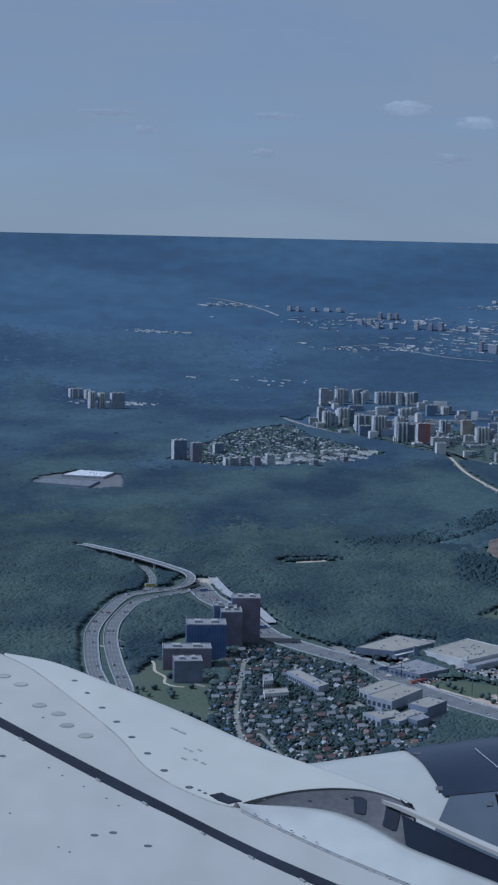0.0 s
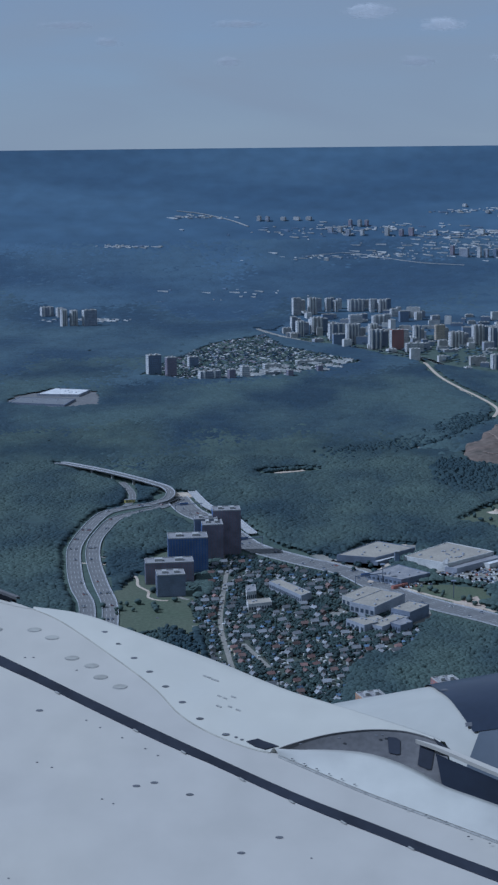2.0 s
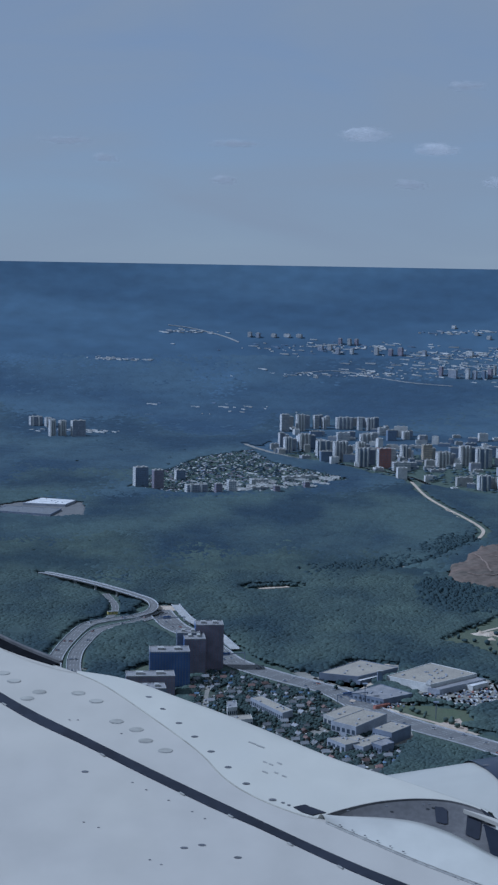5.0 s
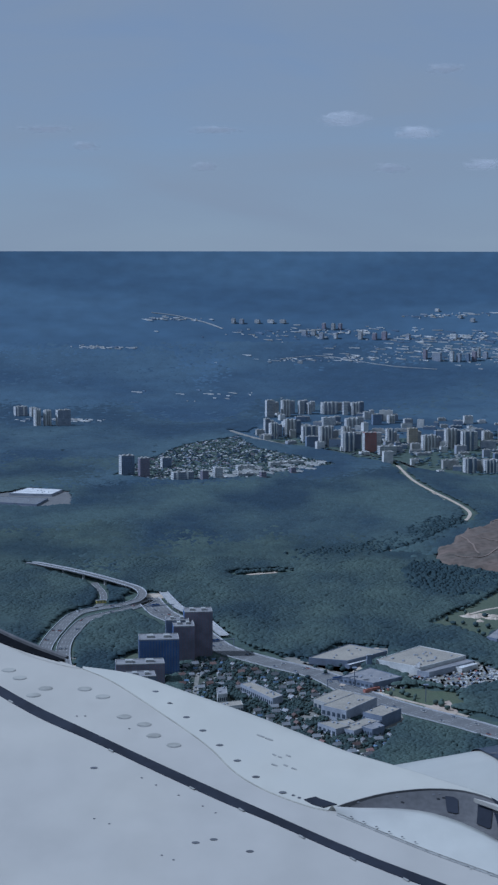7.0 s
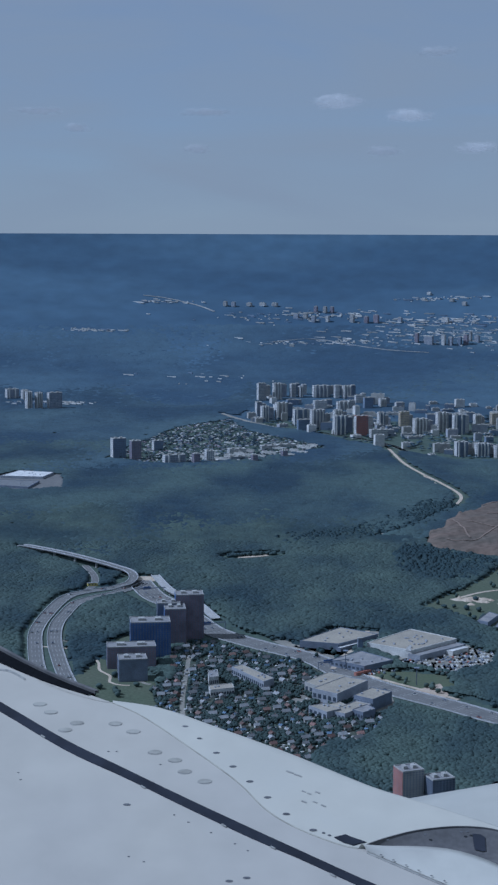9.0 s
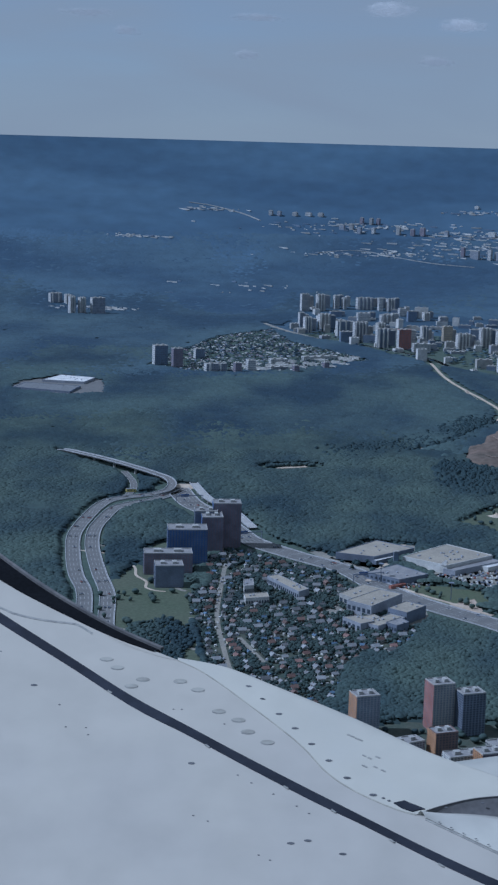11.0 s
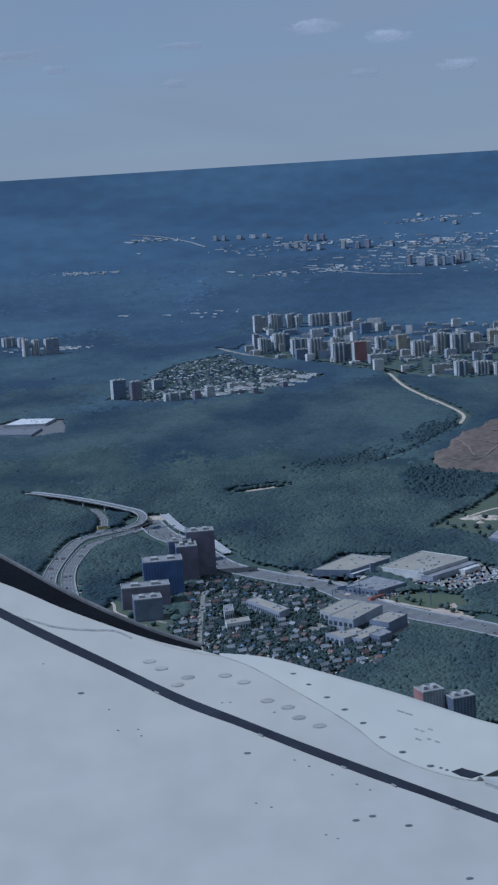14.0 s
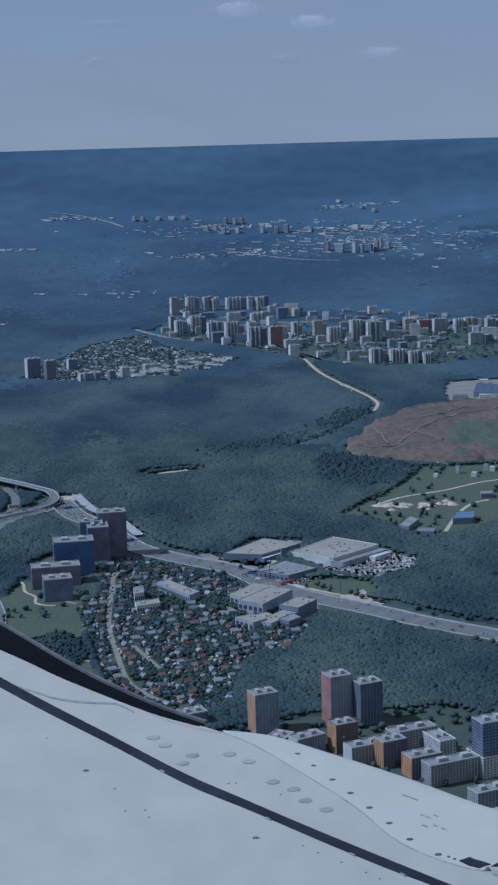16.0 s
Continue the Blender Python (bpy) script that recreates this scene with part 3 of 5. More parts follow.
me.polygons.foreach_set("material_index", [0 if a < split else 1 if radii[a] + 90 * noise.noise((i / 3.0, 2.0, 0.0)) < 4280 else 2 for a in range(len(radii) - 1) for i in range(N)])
solid("ground", me, "wooded plain that reaches the hazy skyline", "ground")


def patch(name, ring, mat, label, z=0.25, category="ground"):
    return solid(name, Shape().prism([tuple(p) for p in ring], 0.0, z).mesh(name, mat), label, category)


HWY_OUT = smooth_line([(-122.7, 1073.8), (-132.8, 1163.8), (-142.8, 1253.8), (-152.9, 1343.8), (-162.1, 1426), (-175.8, 1482.3), (-187.1, 1551.6), (-196, 1637.1), (-190.9, 1725), (-181.2, 1786.8), (-164.5, 1811.3), (-144.1, 1826.7), (-122.6, 1843.1), (-108.7, 1875.8)])
HWY_IN = smooth_line([(-109.8, 1073.3), (-117.9, 1163.3), (-126.1, 1253.3), (-134.3, 1343.3), (-141.5, 1422.5), (-156.8, 1495.9), (-172.7, 1586.2), (-178.4, 1655.8), (-175.1, 1707.4), (-168, 1757.4), (-153.3, 1783), (-130.6, 1807.4), (-114.8, 1835.9), (-104.1, 1861.6)])
RAMP = smooth_line([(-267.2, 2075.3), (-232.4, 2030.3), (-175.3, 1961.7), (-135.6, 1915.5), (-120.1, 1895.1), (-113.9, 1868.9), (-118.6, 1844), (-132.9, 1831.4)])
LOOP = smooth_line([(-176.4, 1958.7), (-161, 1900.2), (-157.2, 1856.1), (-162.3, 1819.2)])
HWY = smooth_line([(-108.8, 1871.8), (-88, 1793.2), (-59.4, 1740.3), (-40, 1683.2), (-19, 1630.4), (22.8, 1579.8), (70.6, 1530.6), (95.3, 1480.2), (117.8, 1444.1), (144.9, 1412), (184.2, 1372.2), (213.8, 1338.6), (281.8, 1275.2), (382, 1179.4)])
STREETS = [smooth_line(p) for p in ([(-42.5, 1539.7), (-43.9, 1443.8), (-43.5, 1364.7), (-35, 1277.6), (-24.3, 1210.3), (2.1, 1161.1)], [(-64.9, 1359.3), (-50, 1248), (-39.7, 1182.7), (-26, 1132.6)], [(-23.4, 1307.4), (-1.6, 1241.2)],
                                    [(-128.7, 1326.2), (-91, 1301.2), (-56.4, 1271.2)], [(-170.5, 1599.2), (-133.6, 1578.2), (-106.7, 1544.7), (-96.1, 1495.4), (-83.2, 1450.9), (-73.4, 1440.6)])]
BEND = smooth_line([(240, 3200), (270, 3076), (283, 2836), (302, 2699), (319, 2610), (333, 2515), (332, 2456), (312, 2385), (295, 2359)])
FOREST_TRACK = smooth_line([(295, 2359), (247, 2255), (215, 2197), (173, 2147)])
APT_ROAD = smooth_line([(-30, 3540), (63, 3355), (152, 3255), (234, 3146), (279, 3065), (303, 2972)])
CLEARING = smooth_line([(3.1, 2006.6), (21.3, 2013.1), (39.5, 2021.6)])
LANES = [smooth_line([(233.3, 1778.8), (271.5, 1817.6), (320.7, 1842.3), (368.8, 1878.1), (398.9, 1890.9), (470, 1917.6)]), smooth_line([(281.5, 1624.5), (312, 1713.4), (338.3, 1768.3), (361.4, 1786.1)])]
SETTLEMENT = [(-71.8, 1425.6), (-56.1, 1450), (-58.1, 1546.1), (-41.3, 1596.7), (11.3, 1560.1), (73.9, 1498.5), (93.8, 1438.2), (99.8, 1398.2), (122.2, 1343.2), (118, 1316.2), (101.5, 1278.4), (79.3, 1273.4), (58.8, 1230.8), (50.8, 1167), (27.6, 1135.6), (-24.8, 1110.7), (-46, 1223.9), (-64.1, 1359.3)]
MEADOWS = [[(-139.5, 1329.4), (-148.3, 1432.6), (-126.4, 1541.1), (-82.3, 1461.9), (-57.1, 1430.1), (-64.3, 1331.3), (-53.9, 1271.1), (-47.7, 1221.9), (-65.1, 1194.5), (-110.9, 1238.8)], [(-127.7, 1579.2), (-113.2, 1612.8), (-82.8, 1643.1), (-62.6, 1601.2), (-84.1, 1565.9), (-109.5, 1555.8)]]
YARDS = {"WARE": [(55.6, 1575.1), (95.8, 1538.1), (142.7, 1597.8), (146.6, 1638.3), (92, 1646.6)], "SHOP": [(123, 1560), (156.4, 1515.9), (218.8, 1558), (229.8, 1578), (170.7, 1632.2)],
         "PARK": [(145, 1515.9), (155.8, 1494.9), (197, 1472), (236, 1506), (248, 1546), (226, 1572), (182, 1559.8)], "OFFICE": [(91.9, 1510.2), (113.9, 1468.1), (147.2, 1497.9), (118, 1543)],
         "FRONT": [(36, 1598), (56, 1560), (84, 1518), (104, 1532), (120, 1556), (97, 1561), (61, 1574), (50, 1604)], "SHEDS": [(42.7, 1371.4), (68, 1328.6), (105.8, 1318.3), (135.1, 1370.1), (134.2, 1402.1), (102.6, 1438.1), (82.9, 1460.3), (54.9, 1423)],
         "LOT": [(-71.3, 1661.9), (-51, 1653.3), (-40.9, 1618.7), (-49.6, 1582.9), (-75, 1591.6)]}
LAWN = [(112.2, 1460.1), (129.4, 1488), (160.8, 1484.9), (192, 1472), (192.6, 1426.1), (167.7, 1410), (138.5, 1434)]
MEADOW_NORTH = [(277.9, 1885.6), (319.2, 1984.2), (451.1, 1978.2), (571, 1971.3), (488.9, 1697.5), (371.8, 1688.1), (319.7, 1655.3), (262.4, 1612.6), (226, 1709.8), (189.1, 1739), (222.4, 1793.9)]
HILL = [(238.4, 2126.5), (293.2, 2235.7), (361.6, 2324.6), (464, 2413), (598.9, 2470.9), (592, 2031), (455.1, 1978.1), (400.2, 1984), (326.3, 1990.1), (278.9, 2025.9), (246.3, 2051.4)]
TOWN = [(-229, 2880), (-121, 3318), (-11, 3461), (25, 3268), (174, 3013), (88, 2934), (22, 2851), (-142, 2806)]
APARTMENTS = [(-10, 3500), (60, 3700), (120, 3790), (360, 3700), (860, 3460), (860, 3150), (640, 2960), (500, 2860), (380, 2860), (300, 2960), (150, 3220), (60, 3360)]
PLANT = [(-413.2, 2564.5), (-407.3, 2644.4), (-344.5, 2727.8), (-274.9, 2683), (-258.4, 2542.8), (-313.7, 2513.4)]
FACTORY = [(433.7, 2458.5), (518, 2417.2), (638.3, 2430.3), (600, 2680), (470, 2660), (445.2, 2553.3)]
ESTATE = [(-28.6, 979.8), (10.5, 1090.1), (100.2, 1125.9), (203.9, 1127.3), (260.9, 1042.3), (291.9, 932.6), (72.1, 900.7)]
for ring in MEADOWS:
    patch("meadow", ring, "grass", "pale green meadow beside the motorway", 0.2)
patch("meadow", MEADOW_NORTH, "grass", "green meadow with farm tracks below the bare hill", 0.2)
patch("settlement_ground", SETTLEMENT, "plots", "gardens between the cottages", 0.15)
patch("lawn", LAWN, "lawn", "rough lawn beside the car park", 0.3)
for ring in YARDS.values():
    patch("yard", ring, "lot", "concrete yard round the warehouses", 0.22, "pavement")
patch("estate_ground", ESTATE, "plots", "dark green and paved ground between the tower blocks", 0.2, "pavement")
patch("town_ground", TOWN, "ground", "gardens of a far suburb", 0.2)
patch("block_ground", [(60, 3362), (150, 3222), (300, 2962), (380, 2870), (500, 2870), (640, 2970), (860, 3160), (860, 3400), (60, 3440)], "ground", "paved ground between the far blocks", 0.5, "pavement")
patch("plant_yard", PLANT, "asphalt", "yard of a far plant", 0.2, "pavement")
patch("factory_yard", FACTORY, "lot", "yard of a far factory", 0.2, "pavement")
patch("sand_patch", [(-116.1, 1895), (-89, 1899.2), (-83.4, 1885.1), (-104.4, 1849.6)], "sand", "bare sand of a road works site", 0.31)
patch("dirt_patch", [(148.6, 1419), (164.7, 1431), (180, 1445), (183.4, 1410.1), (176, 1392.1), (158.6, 1398)], "dirt", "bare brown soil at the roadside", 0.31)
s = Shape()
rng = random.Random(5)
for i in range(26):
    x, y = 237 + rng.random() * 84, 1750 + rng.random() * 40
    n = 7
    r = 3 + rng.random() * 6
    ring = [(x + math.cos(6.283 * k / n) * r * rng.uniform(0.7, 1.3), y + math.sin(6.283 * k / n) * r * rng.uniform(0.7, 1.3)) for k in range(n)]
    h = rng.uniform(1.0, 3.2)
    s.add([(a, b, 0) for a, b in ring] + [(x, y, h)], [(k, (k + 1) % n, n) for k in range(n)])
solid("spoil_heaps", s.mesh("spoil_heaps", "sand"), "pale heaps of dug soil on the meadow", "soil", "stuff")

# bare hill with a green flank
cx, cy = 435, 2230
gx, gy = 110, 90


def hill_z(x, y):
    inn = inside(HILL, np.array([x + 26 * noise.noise((x / 35, y / 50, 9.0))]), np.array([y + 34 * noise.noise((x / 35, y / 50, 4.0))]))[0]
    e = max(0.0, 1 - ((x - cx) / 250) ** 2 - ((y - cy) / 265) ** 2)
    return (20 * e ** 0.8 + (3.5 * noise.noise((x / 40, y / 60, 0)) + 2.2 * noise.noise((x / 14, y / 20, 5.0))) * min(1, e * 6) + 0.6) if inn else -2.0


verts = [(195 + 440 * i / gx, 1985 + 540 * j / gy) for j in range(gy + 1) for i in range(gx + 1)]
verts = [(x, y, hill_z(x, y)) for x, y in verts]
faces = [(j * (gx + 1) + i, j * (gx + 1) + i + 1, (j + 1) * (gx + 1) + i + 1, (j + 1) * (gx + 1) + i) for j in range(gy) for i in range(gx)]
me = Shape().add(verts, faces).mesh("hill", "hill", True)
me.materials.append(M["grass"])
green = [(362.9, 2094.6), (419.6, 2198.7), (474.4, 2187.8), (573.7, 2141.3), (592, 2031), (451.4, 1993.2), (367.2, 2044.5)]
me.polygons.foreach_set("material_index", [1 if inside(green, np.array([verts[f[0]][0] + 45 * noise.noise((verts[f[0]][0] / 30, verts[f[0]][1] / 45, 7.0))]), np.array([verts[f[0]][1] + 60 * noise.noise((verts[f[0]][0] / 30, verts[f[0]][1] / 45, 3.0))]))[0] else 0 for f in faces])
solid("bare_hill", me, "broad hill of stripped brown earth with a grassy flank", "hill")

# ---- roads ----
def road(name, line, width, label, lanes=2, z=0.4, heights=None, mat="asphalt", barrier=0.0):
    base = solid(name, ribbon(name, line, width, mat, z, z, 0, None, heights), label, "road")
    for k in range(1, lanes):
        part("lane_marking", ribbon("lane_marking", line, 0.35, "line", z + 0.02, 0.02, width * (k / lanes - 0.5), 2, heights), base)
    for side in (-1, 1) if lanes > 1 else ():
        part("edge_line", ribbon("edge_line", line, 0.45, "line", z + 0.02, 0.02, side * width * 0.47, None, heights), base)
        if barrier:
            part("barrier", ribbon("barrier", line, 0.5, "barrier", z + barrier, barrier, side * (width / 2 + 0.4), None, heights), base, "pale road barrier")
    return base


road("motorway_outbound", HWY_OUT, 13, "grey asphalt motorway carriageway sweeping through a bend", 4, barrier=0.9)
road("motorway_inbound", HWY_IN, 13, "grey asphalt motorway carriageway beside a green median", 4, barrier=0.9)
lift = [7.0 * math.sin(math.pi * min(1, i / (len(RAMP) - 1))) ** 0.7 for i in range(len(RAMP))]
ramp = road("flyover", RAMP, 9, "pale concrete flyover ramp on piers", 2, 1.2, lift, barrier=1.0)
for i in range(10, len(RAMP) - 6, 5):
    part("pier", Shape().box(*RAMP[i], 0, 2.2, 2.2, max(0.5, lift[i]), 0.6).mesh("pier", "concrete"), ramp)
road("slip_road", LOOP, 8, "curved asphalt slip road", 2)
road("highway", HWY, 26, "wide asphalt highway with several lanes and a central reserve", 6, barrier=0.9)
rail_line = offset(HWY[:26], -19)
rail_lift = [5.0 * math.sin(math.pi * (0.15 + 0.85 * (1 - i / 25)) * 0.55) for i in range(26)]
viaduct = road("viaduct", rail_line, 8, "long pale viaduct beside the highway", 2, 1.0, rail_lift, "concrete", 1.2)
for i in range(1, 25, 3):
    part("pier", Shape().box(*rail_line[i], 0, 2, 2, rail_lift[i] + 0.2, 0.6).mesh("pier", "concrete"), viaduct)
for line in STREETS:
    road("street", line, 4.0, "narrow pale street between gardens", 1, 0.3, mat="lot")
for line in ([(-194.4, 1578.7), (-174, 1570.3), (-152.5, 1563.8), (-139, 1548.4), (-126.3, 1548.1)], [(-133.4, 1539.3), (-125, 1514.1), (-121.6, 1488), (-111.2, 1468.8), (-109.6, 1447.7), (-99.1, 1438.4), (-91.5, 1437.3)], [(-149.6, 1311.7), (-117.6, 1294.9), (-83.5, 1280.1), (-72.8, 1264.7)], [(-87.6, 1540), (-78.7, 1531.7), (-70.5, 1518.5)], [(-83.1, 1610.8), (-70, 1599.4), (-60.1, 1601.1)], [(-81.5, 1589.8), (-70.1, 1575.5), (-62, 1574.1)], [(-83.8, 1349.1), (-79, 1325.9), (-69.5, 1275.5)]):
    road("footpath", smooth_line(line, 5.0), 2.6, "pale gravel path beside the dark towers", 1, 0.35, mat="sand")
road("unpaved_road", BEND, 5, "pale unpaved road curving through the forest", 1, 0.5, mat="sand")
road("unpaved_loop", smooth_line([(303, 2680), (309, 2610), (317, 2530), (316, 2455), (300, 2395), (284, 2370)]), 4.5, "pale loop track beside the unpaved road", 1, 0.5, mat="sand")
road("forest_track", FOREST_TRACK, 5, "thin pale track through the forest", 1, 0.5, mat="lot")
road("town_road", APT_ROAD, 11, "pale main road in front of the apartment blocks", 2, 0.5, mat="lot")
for line in LANES:
    road("farm_track", line, 4, "pale farm track across the meadow", 1, 0.4, mat="sand")
road("yard_road", smooth_line([(88.4, 1493.2), (101.7, 1538.1), (117, 1579), (133.3, 1646.5)]), 5, "pale access road between the warehouses", 1, 0.5, mat="sand")
road("roadside_track", smooth_line([(118.5, 1473.1), (140.6, 1446), (164.5, 1422), (190, 1394.2)]), 4, "pale track along the highway", 1, 0.5, mat="sand")
road("forest_clearing", CLEARING, 8, "pale strip of a forest clearing", 1, 0.5, mat="sand")
road("far_road", smooth_line([(86.1, 4204.2), (191.7, 4226.4), (282.5, 4181), (371.4, 4137.7), (469.7, 4109.1)]), 5, "far pale road across the woods", 1, 1.5, mat="pale")
road("far_road", smooth_line([(-245.8, 4520), (-181.2, 4503.3), (-102.3, 4461.2), (-55.3, 4419)]), 5, "far pale road near the skyline", 1, 1.5, mat="pale")

for line in ([(255.9, 2156.2), (278.8, 2210.9), (329.9, 2285.1), (401.1, 2359), (457.6, 2393.1)], [(264.9, 2091.1), (299.7, 2080.5), (353, 2162.7), (419.2, 2235.7), (505.9, 2282.3)], [(286.6, 2200.8), (291.7, 2143.7), (294.9, 2090.6)], [(416.7, 2081.7), (451.8, 2023.2)], [(335, 2225), (380.1, 2234.3), (436.1, 2293.4)], [(304.2, 2175.5), (343.4, 2124.9), (362.6, 2074.6)]):
    line = smooth_line(line, 5.0)
    road("hill_track", line, 2.2, "pale earth track across the bare hill", 1, 0.5, [max(hill_z(*p), 0.0) + 0.3 for p in line], "hill_path")

# ---- buildings ----
FACES = {"slate": "slate", "grey": "grey", "white": "white", "pale": "pale", "striped": "pale", "red": "red", "brown": "brown", "cream": "cream", "navy": "navy", "maroon": "maroon", "blue_grey": "blue_grey", "rose_grey": "rose_grey", "orange": "orange", "yellow": "yellow"}
WORDS = {"blue_grey": "blue-grey", "rose_grey": "haze-dulled reddish", "striped": "pale banded", "cream": "cream and brown", "slate": "dark slate"}


def tower_block(x, y, w, d, h, colour, turn, storeys=0, bays=0, side="", label="", group="", name="apartment_block", window="glass", fins=0):
    """A tower block: shell, gable wall, parapet, roof boxes, a band of windows a storey."""
    z = ground_z(x, y) - 0.3
    t = thing(name, label or "%s panel apartment block with flat roof" % WORDS.get(colour, colour), "apartment block", x, y, z, turn, group)
    wall = part("wall", Shape().box(0, 0, 0, w, d, h).mesh("wall", FACES[colour]), t)
    # Far roofs are set pale, their sunlit brightness held in the colour.
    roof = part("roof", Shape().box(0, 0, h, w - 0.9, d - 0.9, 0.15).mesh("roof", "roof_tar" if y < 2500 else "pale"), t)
    rim = Shape()
    for cx_, cy_, ww, dd in ((0, -d / 2 + 0.2, w, 0.4), (0, d / 2 - 0.2, w, 0.4), (-w / 2 + 0.2, 0, 0.4, d - 0.8), (w / 2 - 0.2, 0, 0.4, d - 0.8)):
        rim.box(cx_, cy_, h, ww, dd, 0.8)
    part("parapet", rim.mesh("parapet", "pale" if colour in ("slate", "navy", "maroon") else "pale" if colour in ("grey", "blue_grey", "rose_grey", "striped") else FACES[colour]), roof)
    for k in (-0.22, 0.2):
        part("lift_house", Shape().box(k * w, 0, h + 0.15, w * 0.16, d * 0.3, 2.2).mesh("lift_house", "pale"), roof)
    if side:
        part("gable_panel", Shape().box(-w / 2 - 0.1, 0, 0.5, 0.2, d, h - 0.5).mesh("gable_panel", FACES[side]), wall, "%s end wall" % side)
    if storeys:
        fh = h / storeys
        row = Shape()
        for i in range(bays):
            px = -w / 2 + w * (i + 0.5) / bays
            row.box(px, -d / 2 - 0.04, 0.3 * fh, w / bays * 0.52, 0.14, 0.5 * fh)
        m = max(2, round(bays * d / w))
        for i in range(m):
            py = -d / 2 + d * (i + 0.5) / m
            row.box(-w / 2 - 0.16, py, 0.3 * fh, 0.14, d / m * 0.5, 0.5 * fh)
            row.box(w / 2 + 0.04, py, 0.3 * fh, 0.14, d / m * 0.5, 0.5 * fh)
        base, quads = list(row.v), list(row.f)
        for k in range(1, storeys):
            row.add([(px, py, pz + k * fh) for px, py, pz in base], quads)
        tagged(part("glazing", row.mesh("glazing", window), t), kind="stuff")
    # White upright strips stand in for balconies that catch the sun.
    if colour == "striped" or fins:
        count = max(3, int(w / 6)) if colour == "striped" else fins
        for k in range(count):
            part("pilaster", Shape().box(-w / 2 + w * (k + 0.35) / count, -d / 2 - 1.2, 0, min(w / count * 0.34, 2.6), 2.4, h + 0.9).mesh("pilaster", "white"), t, "white vertical strip")
    return t


def facing(x, y):
    return -math.atan2(x, y)


# tower blocks of the near estate
for x, y, w, d, h, colour, side, turn, storeys in (
        (2.3, 1112.1, 18, 14, 16, "slate", "", 0.34, 8), (50.4, 1098.5, 17, 14, 32, "grey", "orange", 0.34, 18), (102.3, 1110.9, 16, 15, 38, "pale", "red", 0.34, 20), (122.4, 1105.1, 17, 14, 34, "slate", "", 0.34, 18),
        (187.3, 1001.7, 20, 14, 40, "slate", "", 0.32, 18), (205.4, 986.8, 14, 14, 38, "white", "", 0.34, 20)):
    tower_block(x + 16, y, w, d, h - 4, colour, turn, storeys, max(5, int(w / 2.2)), side, "%s panel tower block%s at the forest edge" % (WORDS.get(colour, colour), " with %s end wall" % side if side else ""), "tower blocks of the near estate", "tower_block",
                "far_glass" if colour != "slate" else "glass")
for x, y, w, d, h, colour, side, turn, storeys in (
        (64.6, 1082.6, 18, 13, 15, "white", "", 1.0, 8), (82.6, 1078.8, 22, 12, 16, "grey", "white", 0.5, 8), (106.6, 1081, 16, 13, 24, "brown", "orange", 0.36, 11), (118.8, 1059.1, 26, 12, 16, "pale", "white", 0.36, 9), (133.8, 1051.2, 17, 13, 22, "maroon", "orange", 0.36, 11),
        (150.6, 1073.4, 32, 12, 20, "pale", "", 0.36, 9), (166.7, 1061.5, 12, 24, 18, "white", "", 0.36, 9), (151, 1031.4, 22, 13, 18, "maroon", "orange", 0.36, 9), (169.1, 1019.5, 40, 12, 18, "pale", "", 0.36, 9),
        (189, 1027.7, 12, 20, 18, "white", "", 0.36, 9), (181.5, 969.6, 24, 12, 18, "pale", "", 0.36, 9)):
    tower_block(x + 9, y - 26, w, d, h * 0.9 - 2, colour, turn, storeys, max(5, int(w / 2.2)), side, "low %s wing of the near estate with many windows" % WORDS.get(colour, colour), "low wings of the near estate", "low_apartment_block")
# dark towers by the motorway
for x, y, w, d, h, colour, turn, storeys in ((-90.6, 1460.2, 25, 20, 20, "slate", 0.15, 9), (-94.3, 1504.3, 44, 20, 20, "maroon", 0.12, 9), (-79.3, 1546.7, 37, 24, 33, "navy", 0.1, 17), (-57.8, 1589, 20, 26, 36, "maroon", 0.1, 18),
                                             (-64.2, 1601.2, 22, 16, 38, "slate", 0.1, 19), (-44.5, 1612.8, 27, 20, 44, "maroon", 0.1, 22)):
    tower_block(x, y, w, d, h, colour, turn, storeys, max(5, int(w / 2.6)), "navy" if colour == "maroon" and h > 30 else "", "dark %s tower block of many storeys by the motorway" % ("brown" if colour == "maroon" else colour), "dark towers by the motorway", "tower_block", "slate")
# far clusters
BACK = [(57, 3696, 26, 40, 'pale'), (92, 3705, 28, 38, 'pale'), (127, 3729, 16, 31, 'pale'), (144, 3728, 12, 26, 'grey'), (189, 3730, 52, 27, 'grey'), (223, 3718, 14, 30, 'white'), (246, 3717, 28, 29, 'grey'), (268, 3668, 22, 17, 'white'), (292, 3649, 25, 16, 'grey'), (317, 3625, 21, 18, 'pale'), (181, 3600, 40, 18, 'white'), (230, 3585, 40, 18, 'pale'), (346, 3576, 17, 18, 'grey')]
FRONT = [(48, 3508, 16, 31, 'grey'), (60, 3419, 23, 34, 'slate'), (94, 3448, 34, 38, 'striped'), (128, 3340, 37, 37, 'slate'), (160, 3282, 38, 43, 'grey'), (203, 3334, 25, 36, 'striped'), (200, 3209, 37, 39, 'slate'), (239, 3192, 35, 41, 'red'), (285, 3288, 19, 37, 'slate'), (269, 3152, 48, 18, 'white')]
